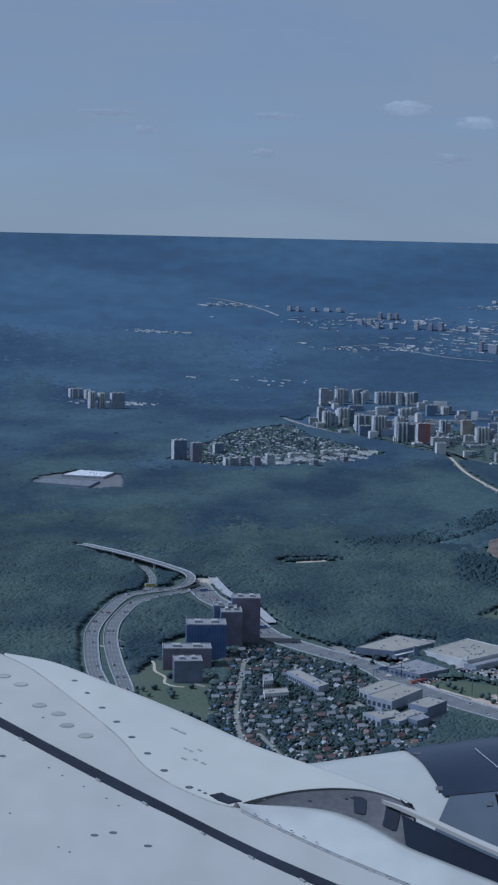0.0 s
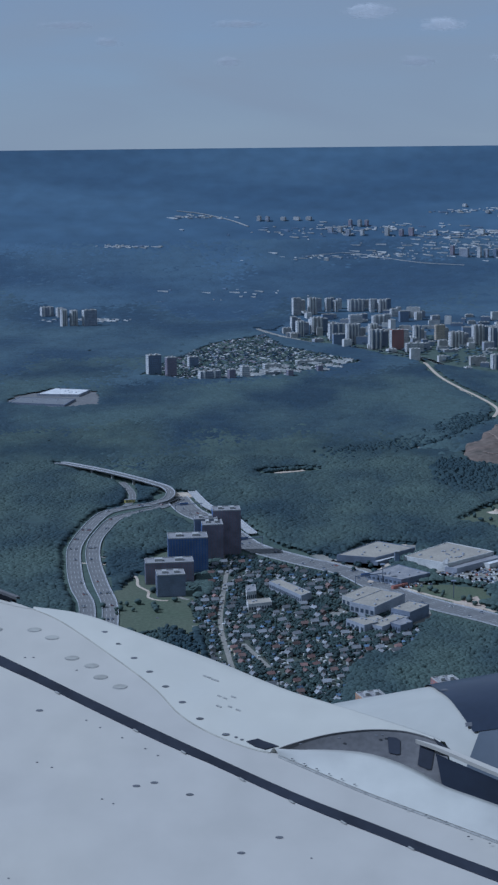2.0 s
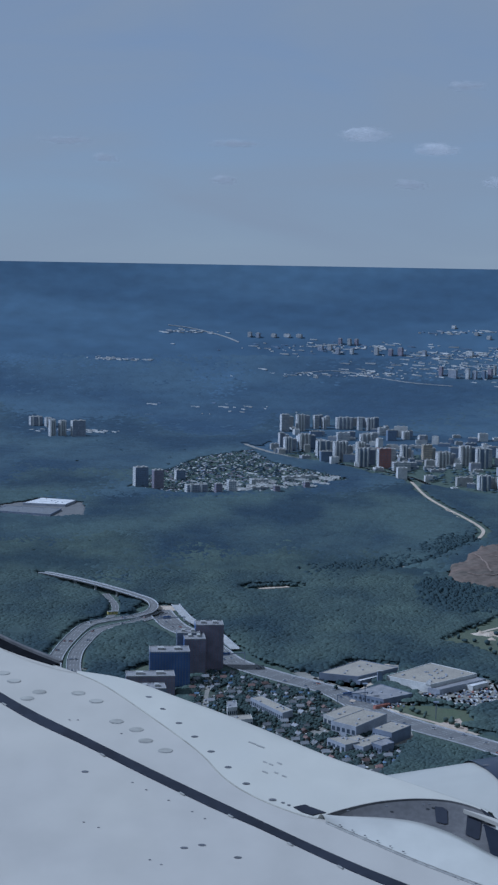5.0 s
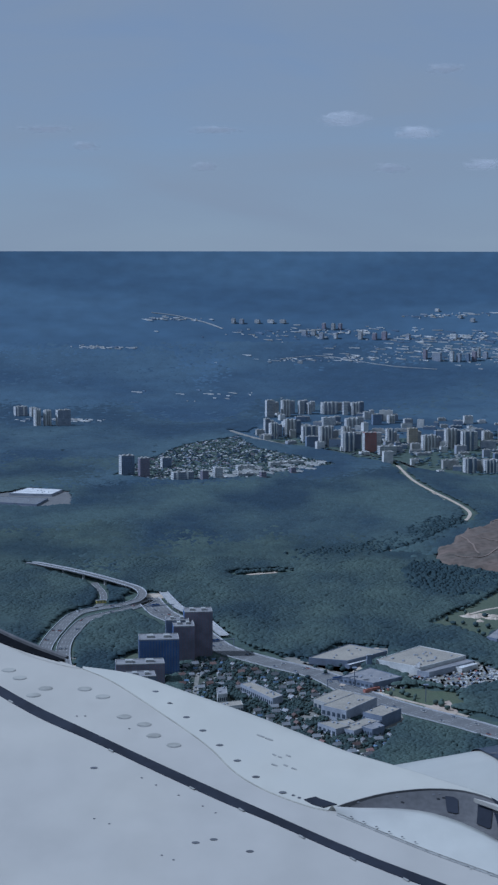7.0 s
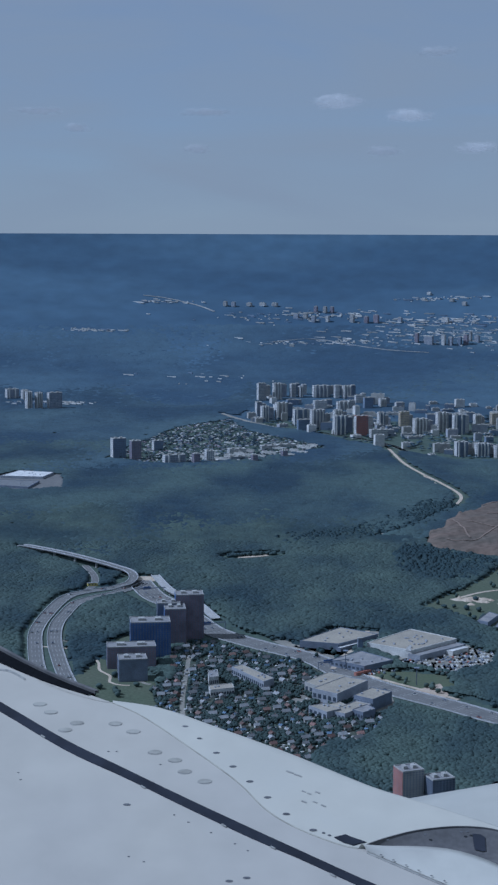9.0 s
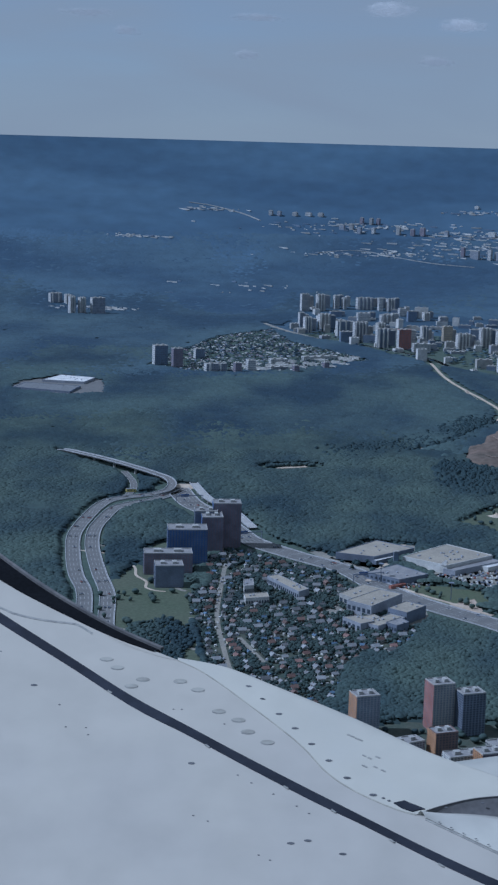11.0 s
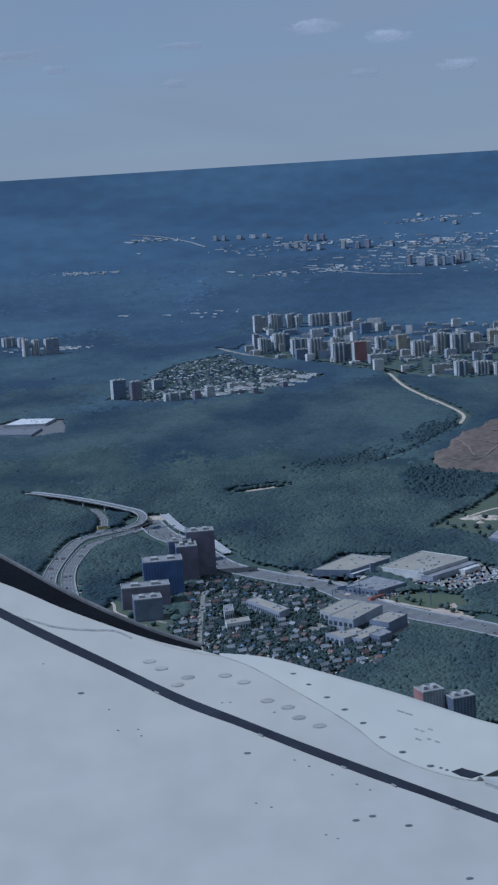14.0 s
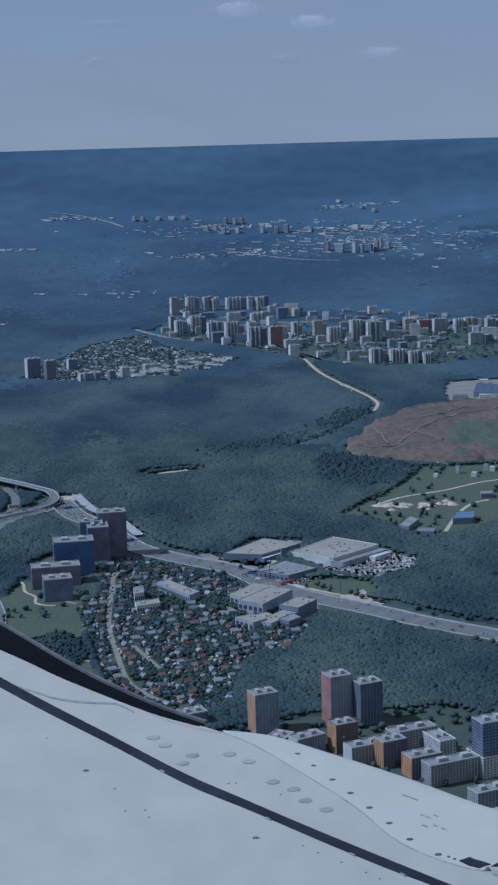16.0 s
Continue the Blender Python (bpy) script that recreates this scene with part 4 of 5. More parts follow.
RIGHT = [(331, 3300, 27, 37, 'cream'), (355, 3220, 39, 32, 'striped'), (400, 3248, 32, 42, 'striped'), (428, 3215, 32, 41, 'slate'), (480, 3329, 21, 28, 'pale'), (519, 3349, 27, 28, 'cream'), (545, 3330, 32, 27, 'red'), (572, 3308, 31, 31, 'pale'), (392, 2904, 30, 28, 'slate'), (427, 2896, 35, 26, 'slate'), (455, 2887, 24, 23, 'striped'), (477, 2878, 19, 20, 'slate'), (610, 3300, 26, 30, 'striped'), (640, 3340, 30, 27, 'pale'), (668, 3280, 22, 32, 'slate'), (700, 3310, 34, 26, 'white'), (735, 3270, 24, 30, 'cream'), (760, 3330, 30, 24, 'striped'), (620, 3120, 40, 18, 'slate'), (690, 3100, 36, 16, 'grey')]
BROWN = [(-201, 2875, 34, 37, 'slate'), (-170, 2849, 25, 36, 'brown'), (-138, 2968, 25, 20, 'slate'), (-103, 2809, 53, 16, 'grey'), (-66, 2806, 16, 19, 'brown'), (-44, 2827, 20, 21, 'white'), (32, 2832, 13, 13, 'brown'), (84, 2887, 13, 13, 'brown'), (2, 2931, 45, 10, 'white'), (60, 2990, 46, 8, 'white'), (0, 2858, 52, 6, 'grey'), (89, 3014, 55, 7, 'white')]
LEFT = [(-439.1, 3575.2, 18, 40, 'striped'), (-418, 3579, 20, 37, 'striped'), (-385, 3583.8, 42, 37, 'grey'), (-490.2, 3694.5, 39, 21, 'grey'), (-461.3, 3685.3, 19, 21, 'grey')]
FAR = [(-27.4, 4454.2, 17, 17, 'pale'), (-5.5, 4451.7, 17, 16, 'grey'), (35.6, 4454.6, 24, 12, 'pale'), (70.7, 4455.7, 31, 11, 'white'), (102.6, 4453.8, 27, 12, 'pale'), (156.5, 4370.4, 24, 17, 'grey'), (180.5, 4370.8, 18, 18, 'pale'), (208.5, 4411.1, 15, 22, 'red'), (232.4, 4405.4, 15, 23, 'pale'), (250.4, 4406, 15, 22, 'red'), (199.8, 4344.3, 19, 22, 'grey'), (235.8, 4345.3, 15, 19, 'white'), (298.7, 4338.7, 19, 27, 'pale'), (334.5, 4332.7, 19, 24, 'red'), (359.5, 4332.1, 23, 29, 'red')]
FAR_EAST = [(420.5, 4331.5, 18, 17, 'grey'), (535.3, 4321.5, 34, 17, 'white'), (448.7, 4184.7, 16, 34, 'red'), (476.3, 4169, 42, 29, 'grey'), (512.1, 4160, 16, 37, 'white'), (529, 4157.6, 19, 29, 'grey'), (551, 4155, 16, 31, 'slate'), (567.1, 4159.6, 19, 36, 'red'), (581.7, 4184.2, 9, 33, 'pale'), (596.5, 4173.8, 21, 23, 'grey'), (514.1, 4506.1, 20, 9, 'white'), (568.9, 4457.6, 20, 10, 'pale'), (598.1, 4428.9, 20, 12, 'pale')]
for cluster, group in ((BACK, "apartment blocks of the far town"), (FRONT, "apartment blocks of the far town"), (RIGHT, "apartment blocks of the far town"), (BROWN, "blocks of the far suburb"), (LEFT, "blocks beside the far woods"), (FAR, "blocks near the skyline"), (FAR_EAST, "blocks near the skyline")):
    # Slate, brown and far red swap to haze-tinted panels; windows go pale.
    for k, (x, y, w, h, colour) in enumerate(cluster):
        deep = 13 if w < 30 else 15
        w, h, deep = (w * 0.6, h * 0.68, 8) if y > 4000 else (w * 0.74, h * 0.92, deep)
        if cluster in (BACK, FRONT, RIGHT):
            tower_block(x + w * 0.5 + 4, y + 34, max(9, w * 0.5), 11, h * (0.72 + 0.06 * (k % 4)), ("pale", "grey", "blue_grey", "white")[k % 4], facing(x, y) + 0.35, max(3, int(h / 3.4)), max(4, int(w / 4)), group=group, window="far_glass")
        # Left ends of far blocks are painted white for the sunlit side.
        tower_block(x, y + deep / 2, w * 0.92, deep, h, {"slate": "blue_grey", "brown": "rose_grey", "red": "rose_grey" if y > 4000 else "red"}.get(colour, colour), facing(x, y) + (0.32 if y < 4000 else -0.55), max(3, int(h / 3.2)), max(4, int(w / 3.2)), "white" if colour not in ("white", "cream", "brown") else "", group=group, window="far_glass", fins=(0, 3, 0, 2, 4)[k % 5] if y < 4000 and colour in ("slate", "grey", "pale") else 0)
for k in range(18):
    u, v = (k % 6) / 5, k // 6
    x, y = -70 + 190 * u + 14 * v + 9 * math.sin(k * 2.1), 2822 + 118 * u + 46 * v + 10 * math.sin(k * 1.3)
    tower_block(x, y, 24 + 9 * math.sin(k * 1.7), 6, 4.2, "white", -0.45 + 0.08 * math.sin(k), group="terraces of the far suburb", name="terrace_row", label="long low white terrace row of a far suburb")
town = random.Random(11)
for k in range(190):
    while True:
        x, y = town.uniform(30, 850), town.uniform(2900, 3740)
        if inside(APARTMENTS, np.array([x]), np.array([y]))[0]:
            break
    w, h = town.uniform(9, 30), town.choice([3, 4, 5, 6, 8, 11, 16, 22])
    tower_block(x, y, w, town.uniform(9, 14), h, town.choice(["white", "pale", "white", "grey", "blue_grey"]), facing(x, y) + town.uniform(-0.2, 0.5), group="low buildings of the far town", name="low_building", label="pale low building among the far blocks")


def shed(ring, h, wall, roof, label, name="warehouse", units=0, doors=0):
    """A flat-roofed shed on a four-cornered plan: walls, roof sheet, parapet, roof units, doors."""
    t = thing(name, label, "warehouse")
    part("wall", Shape().prism(ring, 0.0, h).mesh("wall", wall), t)
    cx_, cy_ = sum(p[0] for p in ring) / 4, sum(p[1] for p in ring) / 4
    inner = [(cx_ + (x - cx_) * 0.975, cy_ + (y - cy_) * 0.975) for x, y in ring]
    top = part("roof", Shape().prism(inner, h, 0.25).mesh("roof", roof), t)
    for (a, b), (c, d) in zip(zip(ring, ring[1:] + ring[:1]), zip(inner, inner[1:] + inner[:1])):
        part("parapet", Shape().prism([a, b, d, c], h, 0.7).mesh("parapet", wall), top)
    r = random.Random(int(cx_ * 7 + cy_))
    for k in range(units):
        u, v = r.uniform(0.12, 0.88), r.uniform(0.12, 0.88)
        px = (inner[0][0] * (1 - u) + inner[1][0] * u) * (1 - v) + (inner[3][0] * (1 - u) + inner[2][0] * u) * v
        py = (inner[0][1] * (1 - u) + inner[1][1] * u) * (1 - v) + (inner[3][1] * (1 - u) + inner[2][1] * u) * v
        part("roof_unit", Shape().box(px, py, h + 0.25, 1.6, 1.6, 1.0, 0.6).mesh("roof_unit", "grey"), top)
    if doors:
        (x0, y0), (x1, y1) = ring[0], ring[1]
        turn = math.atan2(y1 - y0, x1 - x0)
        for k in range(doors):
            u = (k + 0.5) / doors
            part("window", Shape().box(x0 + (x1 - x0) * u, y0 + (y1 - y0) * u, h * 0.35, math.dist(ring[0], ring[1]) / doors * 0.6, 0.3, h * 0.35, turn).mesh("window", "glass"), t)
    return t


shed([(61.6, 1573), (97.6, 1561), (138.6, 1600), (103.6, 1628)], 6, "slate", "roof_pale", "large warehouse with dark walls and a pale flat roof", units=6)
shed([(95.5, 1558), (99.5, 1555), (122.5, 1578), (118.5, 1582)], 3.5, "slate", "roof_white", "lean-to with a white roof beside the warehouse", "annex")
shed([(124.3, 1557.8), (163.3, 1528.8), (211.3, 1573.8), (171.3, 1612.8)], 8, "white", "roof_pale", "large white retail hall with a pale roof full of vents", "retail_hall", 24)
hall_sign = thing("sign_board", "white slanted sign board at the corner of the retail hall", "sign", 160.5, 1530, 8.0, -0.7)
part("panel", Shape().add([(-3.4, 0, 0), (3.0, 0, 0), (3.4, 0, 5.6), (-1.2, 0, 3.4), (-3.4, 0.3, 0), (3.0, 0.3, 0), (3.4, 0.3, 5.6), (-1.2, 0.3, 3.4)], [(0, 1, 2, 3), (7, 6, 5, 4), (0, 4, 5, 1), (1, 5, 6, 2), (2, 6, 7, 3), (3, 7, 4, 0)]).mesh("panel", "roof_white"), hall_sign)
part("post", Shape().box(0, 0.6, 0, 0.4, 0.4, 3.2).mesh("post", "grey"), hall_sign)
pylon = thing("sign_pylon", "tall slate sign pylon with pale cap beside the retail hall", "sign", 118, 1556, 0.25, 0.3)
part("shaft", Shape().box(0, 0, 0, 5, 2.2, 13).mesh("shaft", "slate"), pylon)
part("cap", Shape().box(0, 0, 13, 5.6, 2.8, 0.7).mesh("cap", "pale"), pylon)
part("panel", Shape().box(0, -1.2, 3, 3.6, 0.2, 8.5).mesh("panel", "blue_grey"), pylon, "blank blue-grey panel")
shed([(160.1, 1528.3), (170.6, 1521.8), (218.6, 1564.8), (208.1, 1572.8)], 5, "grey", "roof_tar", "grey side wing of the retail hall", "side_wing")
shed([(181.3, 1560.9), (199.3, 1575.9), (220.3, 1556.9), (203.3, 1540.9)], 4, "white", "roof_white", "low car deck with a bright white roof", "car_deck")
shed([(87, 1503), (116, 1480), (144, 1503), (117, 1535)], 6, "slate", "roof_tar", "low dark showroom with a glass front", "showroom", 5, 8)
shed([(106.2, 1471.1), (108.2, 1469.1), (122.2, 1480.1), (120.2, 1482.1)], 2.5, "red", "red", "red canopy strip at the roadside", "canopy")
shed([(60, 1416.4), (77, 1393.4), (102, 1433.4), (82, 1448.4)], 9, "pale", "roof_pale", "pale box-shaped workshop with flat roof", "workshop", 4, 5)
shed([(65.5, 1392.2), (85.5, 1375.2), (114.5, 1418.2), (95.5, 1431.2)], 10, "grey", "roof_pale", "grey workshop with a pale flat roof", "workshop", 4, 5)
shed([(99.1, 1372.2), (114.1, 1359.2), (132.1, 1383.2), (116.1, 1395.2)], 10, "slate", "roof_pale", "dark glazed office block with pale roof", "office_block", 3, 6)
shed([(60.7, 1351.5), (74.7, 1332.5), (86.7, 1342.5), (73.7, 1357.5)], 7, "grey", "roof_pale", "small grey workshop with flat roof", "workshop", 2, 4)
shed([(78.1, 1339.3), (89.1, 1331.3), (113.1, 1359.3), (101.1, 1369.3)], 6, "grey", "roof_pale", "narrow grey workshop with pale roof", "workshop", 3, 4)
shed([(95.9, 1340.3), (103.9, 1331.3), (114.9, 1342.3), (108.9, 1355.3)], 7, "slate", "roof_tar", "small dark workshop block", "workshop", 1, 4)
shed([(75.4, 1361.3), (83.4, 1347.3), (93.4, 1358.3), (87.4, 1369.3)], 5, "pale", "roof_pale", "small pale store house", "store_house", 1, 2)
shed([(-2.8, 1470.4), (25, 1420.9), (34.1, 1431.9), (6.2, 1478.2)], 8, "grey", "roof_pale", "long grey depot with pale roof and many windows", "depot", 6, 16)
shed([(-20.6, 1397.7), (-0.4, 1405), (-2.3, 1419.1), (-22.5, 1411.8)], 7, "white", "roof_pale", "white school building with window bands", "school", 2, 9)
shed([(-22.5, 1430.6), (-14.1, 1434.2), (-15.3, 1456.3), (-23.6, 1452.6)], 9, "white", "roof_tar", "white school wing with flat roof", "school", 2, 5)
shed([(301.9, 1677.4), (323.9, 1677.4), (329.9, 1708.4), (310.9, 1708.4)], 6, "slate", "roof_blue", "dark blue barn beside a farm track", "barn")
shed([(243.8, 1663.7), (252.8, 1653.7), (268.8, 1686.7), (260.8, 1700.7)], 5, "slate", "roof_tar", "dark barn beside the trees", "barn")
shed([(256.6, 1638.6), (274.6, 1631.6), (279.6, 1648.6), (262.6, 1654.6)], 4, "slate", "roof_grey", "low dark stable beside the trees", "barn")
shed([(354.4, 1793.1), (367.4, 1793.1), (369.4, 1810.1), (356.4, 1810.1)], 5, "slate", "roof_tar", "small dark farmhouse at the end of a track", "barn")
shed([(482.8, 2495.3), (518.8, 2485.3), (539.8, 2558.3), (504.8, 2582.3)], 8, "slate", "roof_blue", "dark factory hall with a blue-grey roof", "factory", 4)
shed([(-370.1, 2643.6), (-302.1, 2633.6), (-290.1, 2683.6), (-348.1, 2703.6)], 3.5, "grey", "roof_white", "far logistics hall with a white roof", "logistics_hall", 6)
shed([(-403, 2563.8), (-313, 2533.8), (-303, 2593.8), (-393, 2613.8)], 3, "slate", "roof_grey", "far logistics hall with a grey roof", "logistics_hall", 4)
shed([(-366.5, 3627.4), (-314.5, 3642.4), (-304.5, 3674.4), (-354.5, 3662.4)], 6, "white", "roof_white", "far white hall beside the woods", "far_hall")
shed([(-304.4, 3642), (-254.4, 3652), (-246.4, 3684), (-296.4, 3674)], 5, "white", "roof_pale", "far pale hall beside the woods", "far_hall")
for x, y, w, h, colour in [(345.2, 1982.8, 14, 3, 'white'), (325, 1917.3, 4, 4, 'white'), (354.1, 1934.2, 4, 9, 'grey'), (369, 1911.1, 6, 5, 'white'), (390.2, 1946, 6, 7, 'pale'), (396.2, 1939, 6, 5, 'white'), (300.2, 1939.5, 7, 3, 'grey'), (524.3, 2627.1, 14, 6, 'white'), (503.1, 2483.4, 27, 5, 'white'), (518.3, 2432.2, 15, 7, 'white'), (458.9, 2476.1, 23, 6, 'grey'), (435.1, 2232.4, 14, 3, 'grey'), (465, 2222, 31, 6, 'slate'), (439.9, 2030.3, 17, 4, 'pale')]:
    shed([(x - w / 2, y), (x + w / 2, y - 2), (x + w / 2 + 2, y + w * 0.5), (x - w / 2 + 2, y + w * 0.5 + 2)], h, FACES[colour], "roof_white" if colour == "white" else "roof_grey", "small %s farm building north of the forest" % colour, "farm_building")


cabin = thing("site_cabin", "yellow site cabin with a flat roof at the flyover works", "cabin", -158.5, 1846.1, 0.3, 0.3)
part("wall", Shape().box(0, 0, 0, 11, 4, 3.2).mesh("wall", "yellow"), cabin)
top = part("roof", Shape().box(0, 0, 3.2, 11.4, 4.4, 0.25).mesh("roof", "roof_grey"), cabin)
part("vent", Shape().box(2, 0, 3.45, 0.8, 0.8, 0.6).mesh("vent", "grey"), top)
for k in (-3.5, 0, 3.5):
    part("window", Shape().box(k, -2.05, 1.2, 1.6, 0.1, 1.1).mesh("window", "glass"), cabin)

# scattered far halls and houses along the far roads
far_rng = random.Random(17)
SPREAD = ((234, 4200, 190, 24, 60), (494, 4260, 190, 100, 90), (554, 4330, 170, 40, 50), (-186, 4480, 90, 12, 22), (-366, 4275, 80, 12, 24), (544, 4480, 140, 12, 24), (174, 4390, 240, 40, 60), (-60, 3900, 220, 60, 12), (-400, 3650, 90, 16, 36), (674, 4220, 200, 140, 90))
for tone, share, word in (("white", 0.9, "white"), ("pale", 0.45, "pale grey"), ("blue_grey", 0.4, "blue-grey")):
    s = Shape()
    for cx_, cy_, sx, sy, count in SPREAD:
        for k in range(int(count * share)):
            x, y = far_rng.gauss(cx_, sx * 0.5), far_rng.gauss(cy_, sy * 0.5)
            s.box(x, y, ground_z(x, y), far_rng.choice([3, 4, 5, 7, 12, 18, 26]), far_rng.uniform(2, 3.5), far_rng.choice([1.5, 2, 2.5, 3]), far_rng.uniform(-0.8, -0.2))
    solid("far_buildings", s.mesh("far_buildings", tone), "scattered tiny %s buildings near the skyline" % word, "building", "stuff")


# ---- cottages ----
def cottage(w, d, h, roof, wall):
    t = thing("cottage", "small %s house with a %s gable roof among gardens" % (wall, roof.split("_")[1]), "house", group="cottages of the settlement")
    part("wall", Shape().box(0, 0, 0, w, d, h).mesh("wall", wall), t)
    r = d * 0.42
    o = 0.5
    s = Shape().add([(-w / 2 - o, -d / 2 - o, h - 0.2), (w / 2 + o, -d / 2 - o, h - 0.2), (w / 2 + o, d / 2 + o, h - 0.2), (-w / 2 - o, d / 2 + o, h - 0.2), (-w / 2 - o, 0, h + r), (w / 2 + o, 0, h + r)],
                    [(0, 1, 5, 4), (2, 3, 4, 5), (1, 2, 5), (3, 0, 4), (3, 2, 1, 0)])
    top = part("roof", s.mesh("roof", roof), t)
    part("chimney", Shape().box(w * 0.2, d * 0.1, h, 0.6, 0.6, r + 0.8).mesh("chimney", "brown"), top)
    for k in (-0.25, 0.25):
        part("window", Shape().box(k * w, -d / 2 - 0.03, h * 0.35, 0.7, 0.1, 0.9).mesh("window", "glass"), t)
    return t


rng = random.Random(3)
kinds = [cottage(4.6, 4, 2.6, "roof_red", "cream"), cottage(5.2, 4, 2.8, "roof_brown", "brown"), cottage(4, 3.4, 2.4, "roof_grey", "white"), cottage(5.8, 4.4, 3.0, "roof_grey", "pale"), cottage(3.4, 2.8, 2.2, "roof_blue", "white"), cottage(4.6, 4, 3.4, "roof_brown", "pale")]
spots = []
rs = np.random.RandomState(21)
px, py = rs.uniform(-132, 150, 9000), rs.uniform(1100, 1600, 9000)
good = inside(SETTLEMENT, px, py) & ~inside(YARDS["SHEDS"], px, py) & ~near_line(HWY, px, py, 26) & ~near_line([(-21, 1472.4), (43.9, 1425.4)], px, py, 16) & (np.hypot(px + 6.0, py - 1425.4) > 26)
for line in STREETS:
    good &= ~near_line(line, px, py, 5)
for x, y in zip(px[good], py[good]):
    if len(spots) < 300 and not any(abs(x - a) < 8 and abs(y - b) < 11 for a, b in spots):
        spots.append((float(x), float(y)))
for k, (x, y) in enumerate(spots):
    red = y < 1330
    kind = rng.choice([0, 2, 3, 4, 5, 2, 3] if red else [2, 3, 4, 3, 2, 1])
    m = Matrix.Translation((x, y, 0.1)) @ Matrix.Rotation(rng.choice([0.3, 1.87, 0.5, 2.1]) + rng.uniform(-0.15, 0.15), 4, "Z")
    if k < len(kinds):
        kinds[k].matrix_world = m
    else:
        copy_thing(kinds[kind], m)
for tone, count, word in (("white", 420, "white"), ("grey", 200, "grey"), ("blue_grey", 200, "blue-grey"), ("rose_grey", 200, "haze-dulled reddish")):
    s = Shape()
    for k in range(count):
        while True:
            x, y = rng.uniform(-229, 174), rng.uniform(2806, 3461)
            if inside(TOWN, np.array([x]), np.array([y]))[0]:
                break
        s.box(x, y, 0, rng.uniform(2.5, 6), rng.uniform(2.5, 4.5), rng.uniform(1.2, 2.2), rng.uniform(-0.9, -0.2))
    solid("suburb_cottages", s.mesh("suburb_cottages", tone), "hundreds of tiny %s cottages of a far suburb" % word, "house", "stuff")


for tone, word in (("white", "white"), ("pale", "pale"), ("grey", "grey")):
    s = Shape()
    for k in range(170):
        a, b = spots[rng.randrange(len(spots))]
        x, y = a + rng.choice([-1, 1]) * rng.uniform(4, 6), b + rng.choice([-1, 1]) * rng.uniform(4, 7)
        if not near_line(HWY, np.array([x]), np.array([y]), 24)[0]:
            s.box(x, y, 0.1, rng.uniform(1.4, 2.8), rng.uniform(1.2, 2.2), rng.uniform(1.4, 2.0), rng.uniform(0, 3))
    solid("garden_sheds", s.mesh("garden_sheds", tone), "tiny %s sheds and greenhouses in the gardens" % word, "shed", "stuff")

# ---- vehicles ----
def car(colour, name="car"):
    t = thing(name, "%s car on the asphalt" % colour, "car", group="cars on the roads")
    body = Shape().add([(-2.1, -0.85, 0.3), (2.1, -0.85, 0.3), (2.1, 0.85, 0.3), (-2.1, 0.85, 0.3), (-2.15, -0.85, 0.85), (2.1, -0.85, 0.75), (2.1, 0.85, 0.75), (-2.15, 0.85, 0.85)],
                       [(3, 2, 1, 0), (4, 5, 6, 7), (0, 1, 5, 4), (1, 2, 6, 5), (2, 3, 7, 6), (3, 0, 4, 7)])
    part("body", body.mesh("body", colour), t)
    part("cabin", Shape().add([(-1.7, -0.78, 0.84), (1.0, -0.78, 0.8), (1.0, 0.78, 0.8), (-1.7, 0.78, 0.84), (-1.2, -0.65, 1.42), (0.35, -0.65, 1.42), (0.35, 0.65, 1.42), (-1.2, 0.65, 1.42)],
                              [(4, 5, 6, 7), (0, 1, 5, 4), (1, 2, 6, 5), (2, 3, 7, 6), (3, 0, 4, 7)]).mesh("cabin", "glass"), t)
    for wx in (-1.3, 1.3):
        for wy in (-0.78, 0.78):
            part("wheel", Shape().prism([(wx + 0.33 * math.cos(1.0472 * k), 0.33 + 0.33 * math.sin(1.0472 * k)) for k in range(6)], -0.11, 0.22).mesh("wheel", "shadow_gap"), t, "", Matrix.Translation((0, wy, 0)) @ Matrix.Rotation(radians(90), 4, "X"))
    return t


cars = [car("white"), car("slate"), car("grey"), car("red"), car("pale")]
used = 0
for line, width, step in ((HWY, 24, 3), (HWY_OUT, 11, 5), (HWY_IN, 11, 5)):
    for i in range(2, len(line) - 2, step):
        for lane in (-0.36, -0.18, 0.16, 0.34):
            if rng.random() > 0.42:
                continue
            p = offset(line, lane * width)[i]
            q = offset(line, lane * width)[i + 1]
            m = Matrix.Translation((*p, 0.42)) @ Matrix.Rotation(math.atan2(q[1] - p[1], q[0] - p[0]), 4, "Z")
            if used < len(cars):
                cars[used].matrix_world = m
            else:
                copy_thing(rng.choice(cars), m)
            used += 1
PARKS = [(YARDS["PARK"], "car_park_rows", 0), (YARDS["OFFICE"], "showroom_rows", 1), ([(50.9, 1371.2), (62.5, 1402.7), (72.9, 1384.5), (68.5, 1342.6)], "workshop_rows", 2), ([(112.5, 1468.1), (118.7, 1480.1), (136.7, 1498), (161.2, 1497.9), (155.7, 1487.9)], "verge_rows", 3), ([(-70.3, 1651.8), (-53.7, 1647.2), (-44.5, 1616.8), (-51.2, 1590.8), (-70, 1599.4)], "lot_rows", 4)]
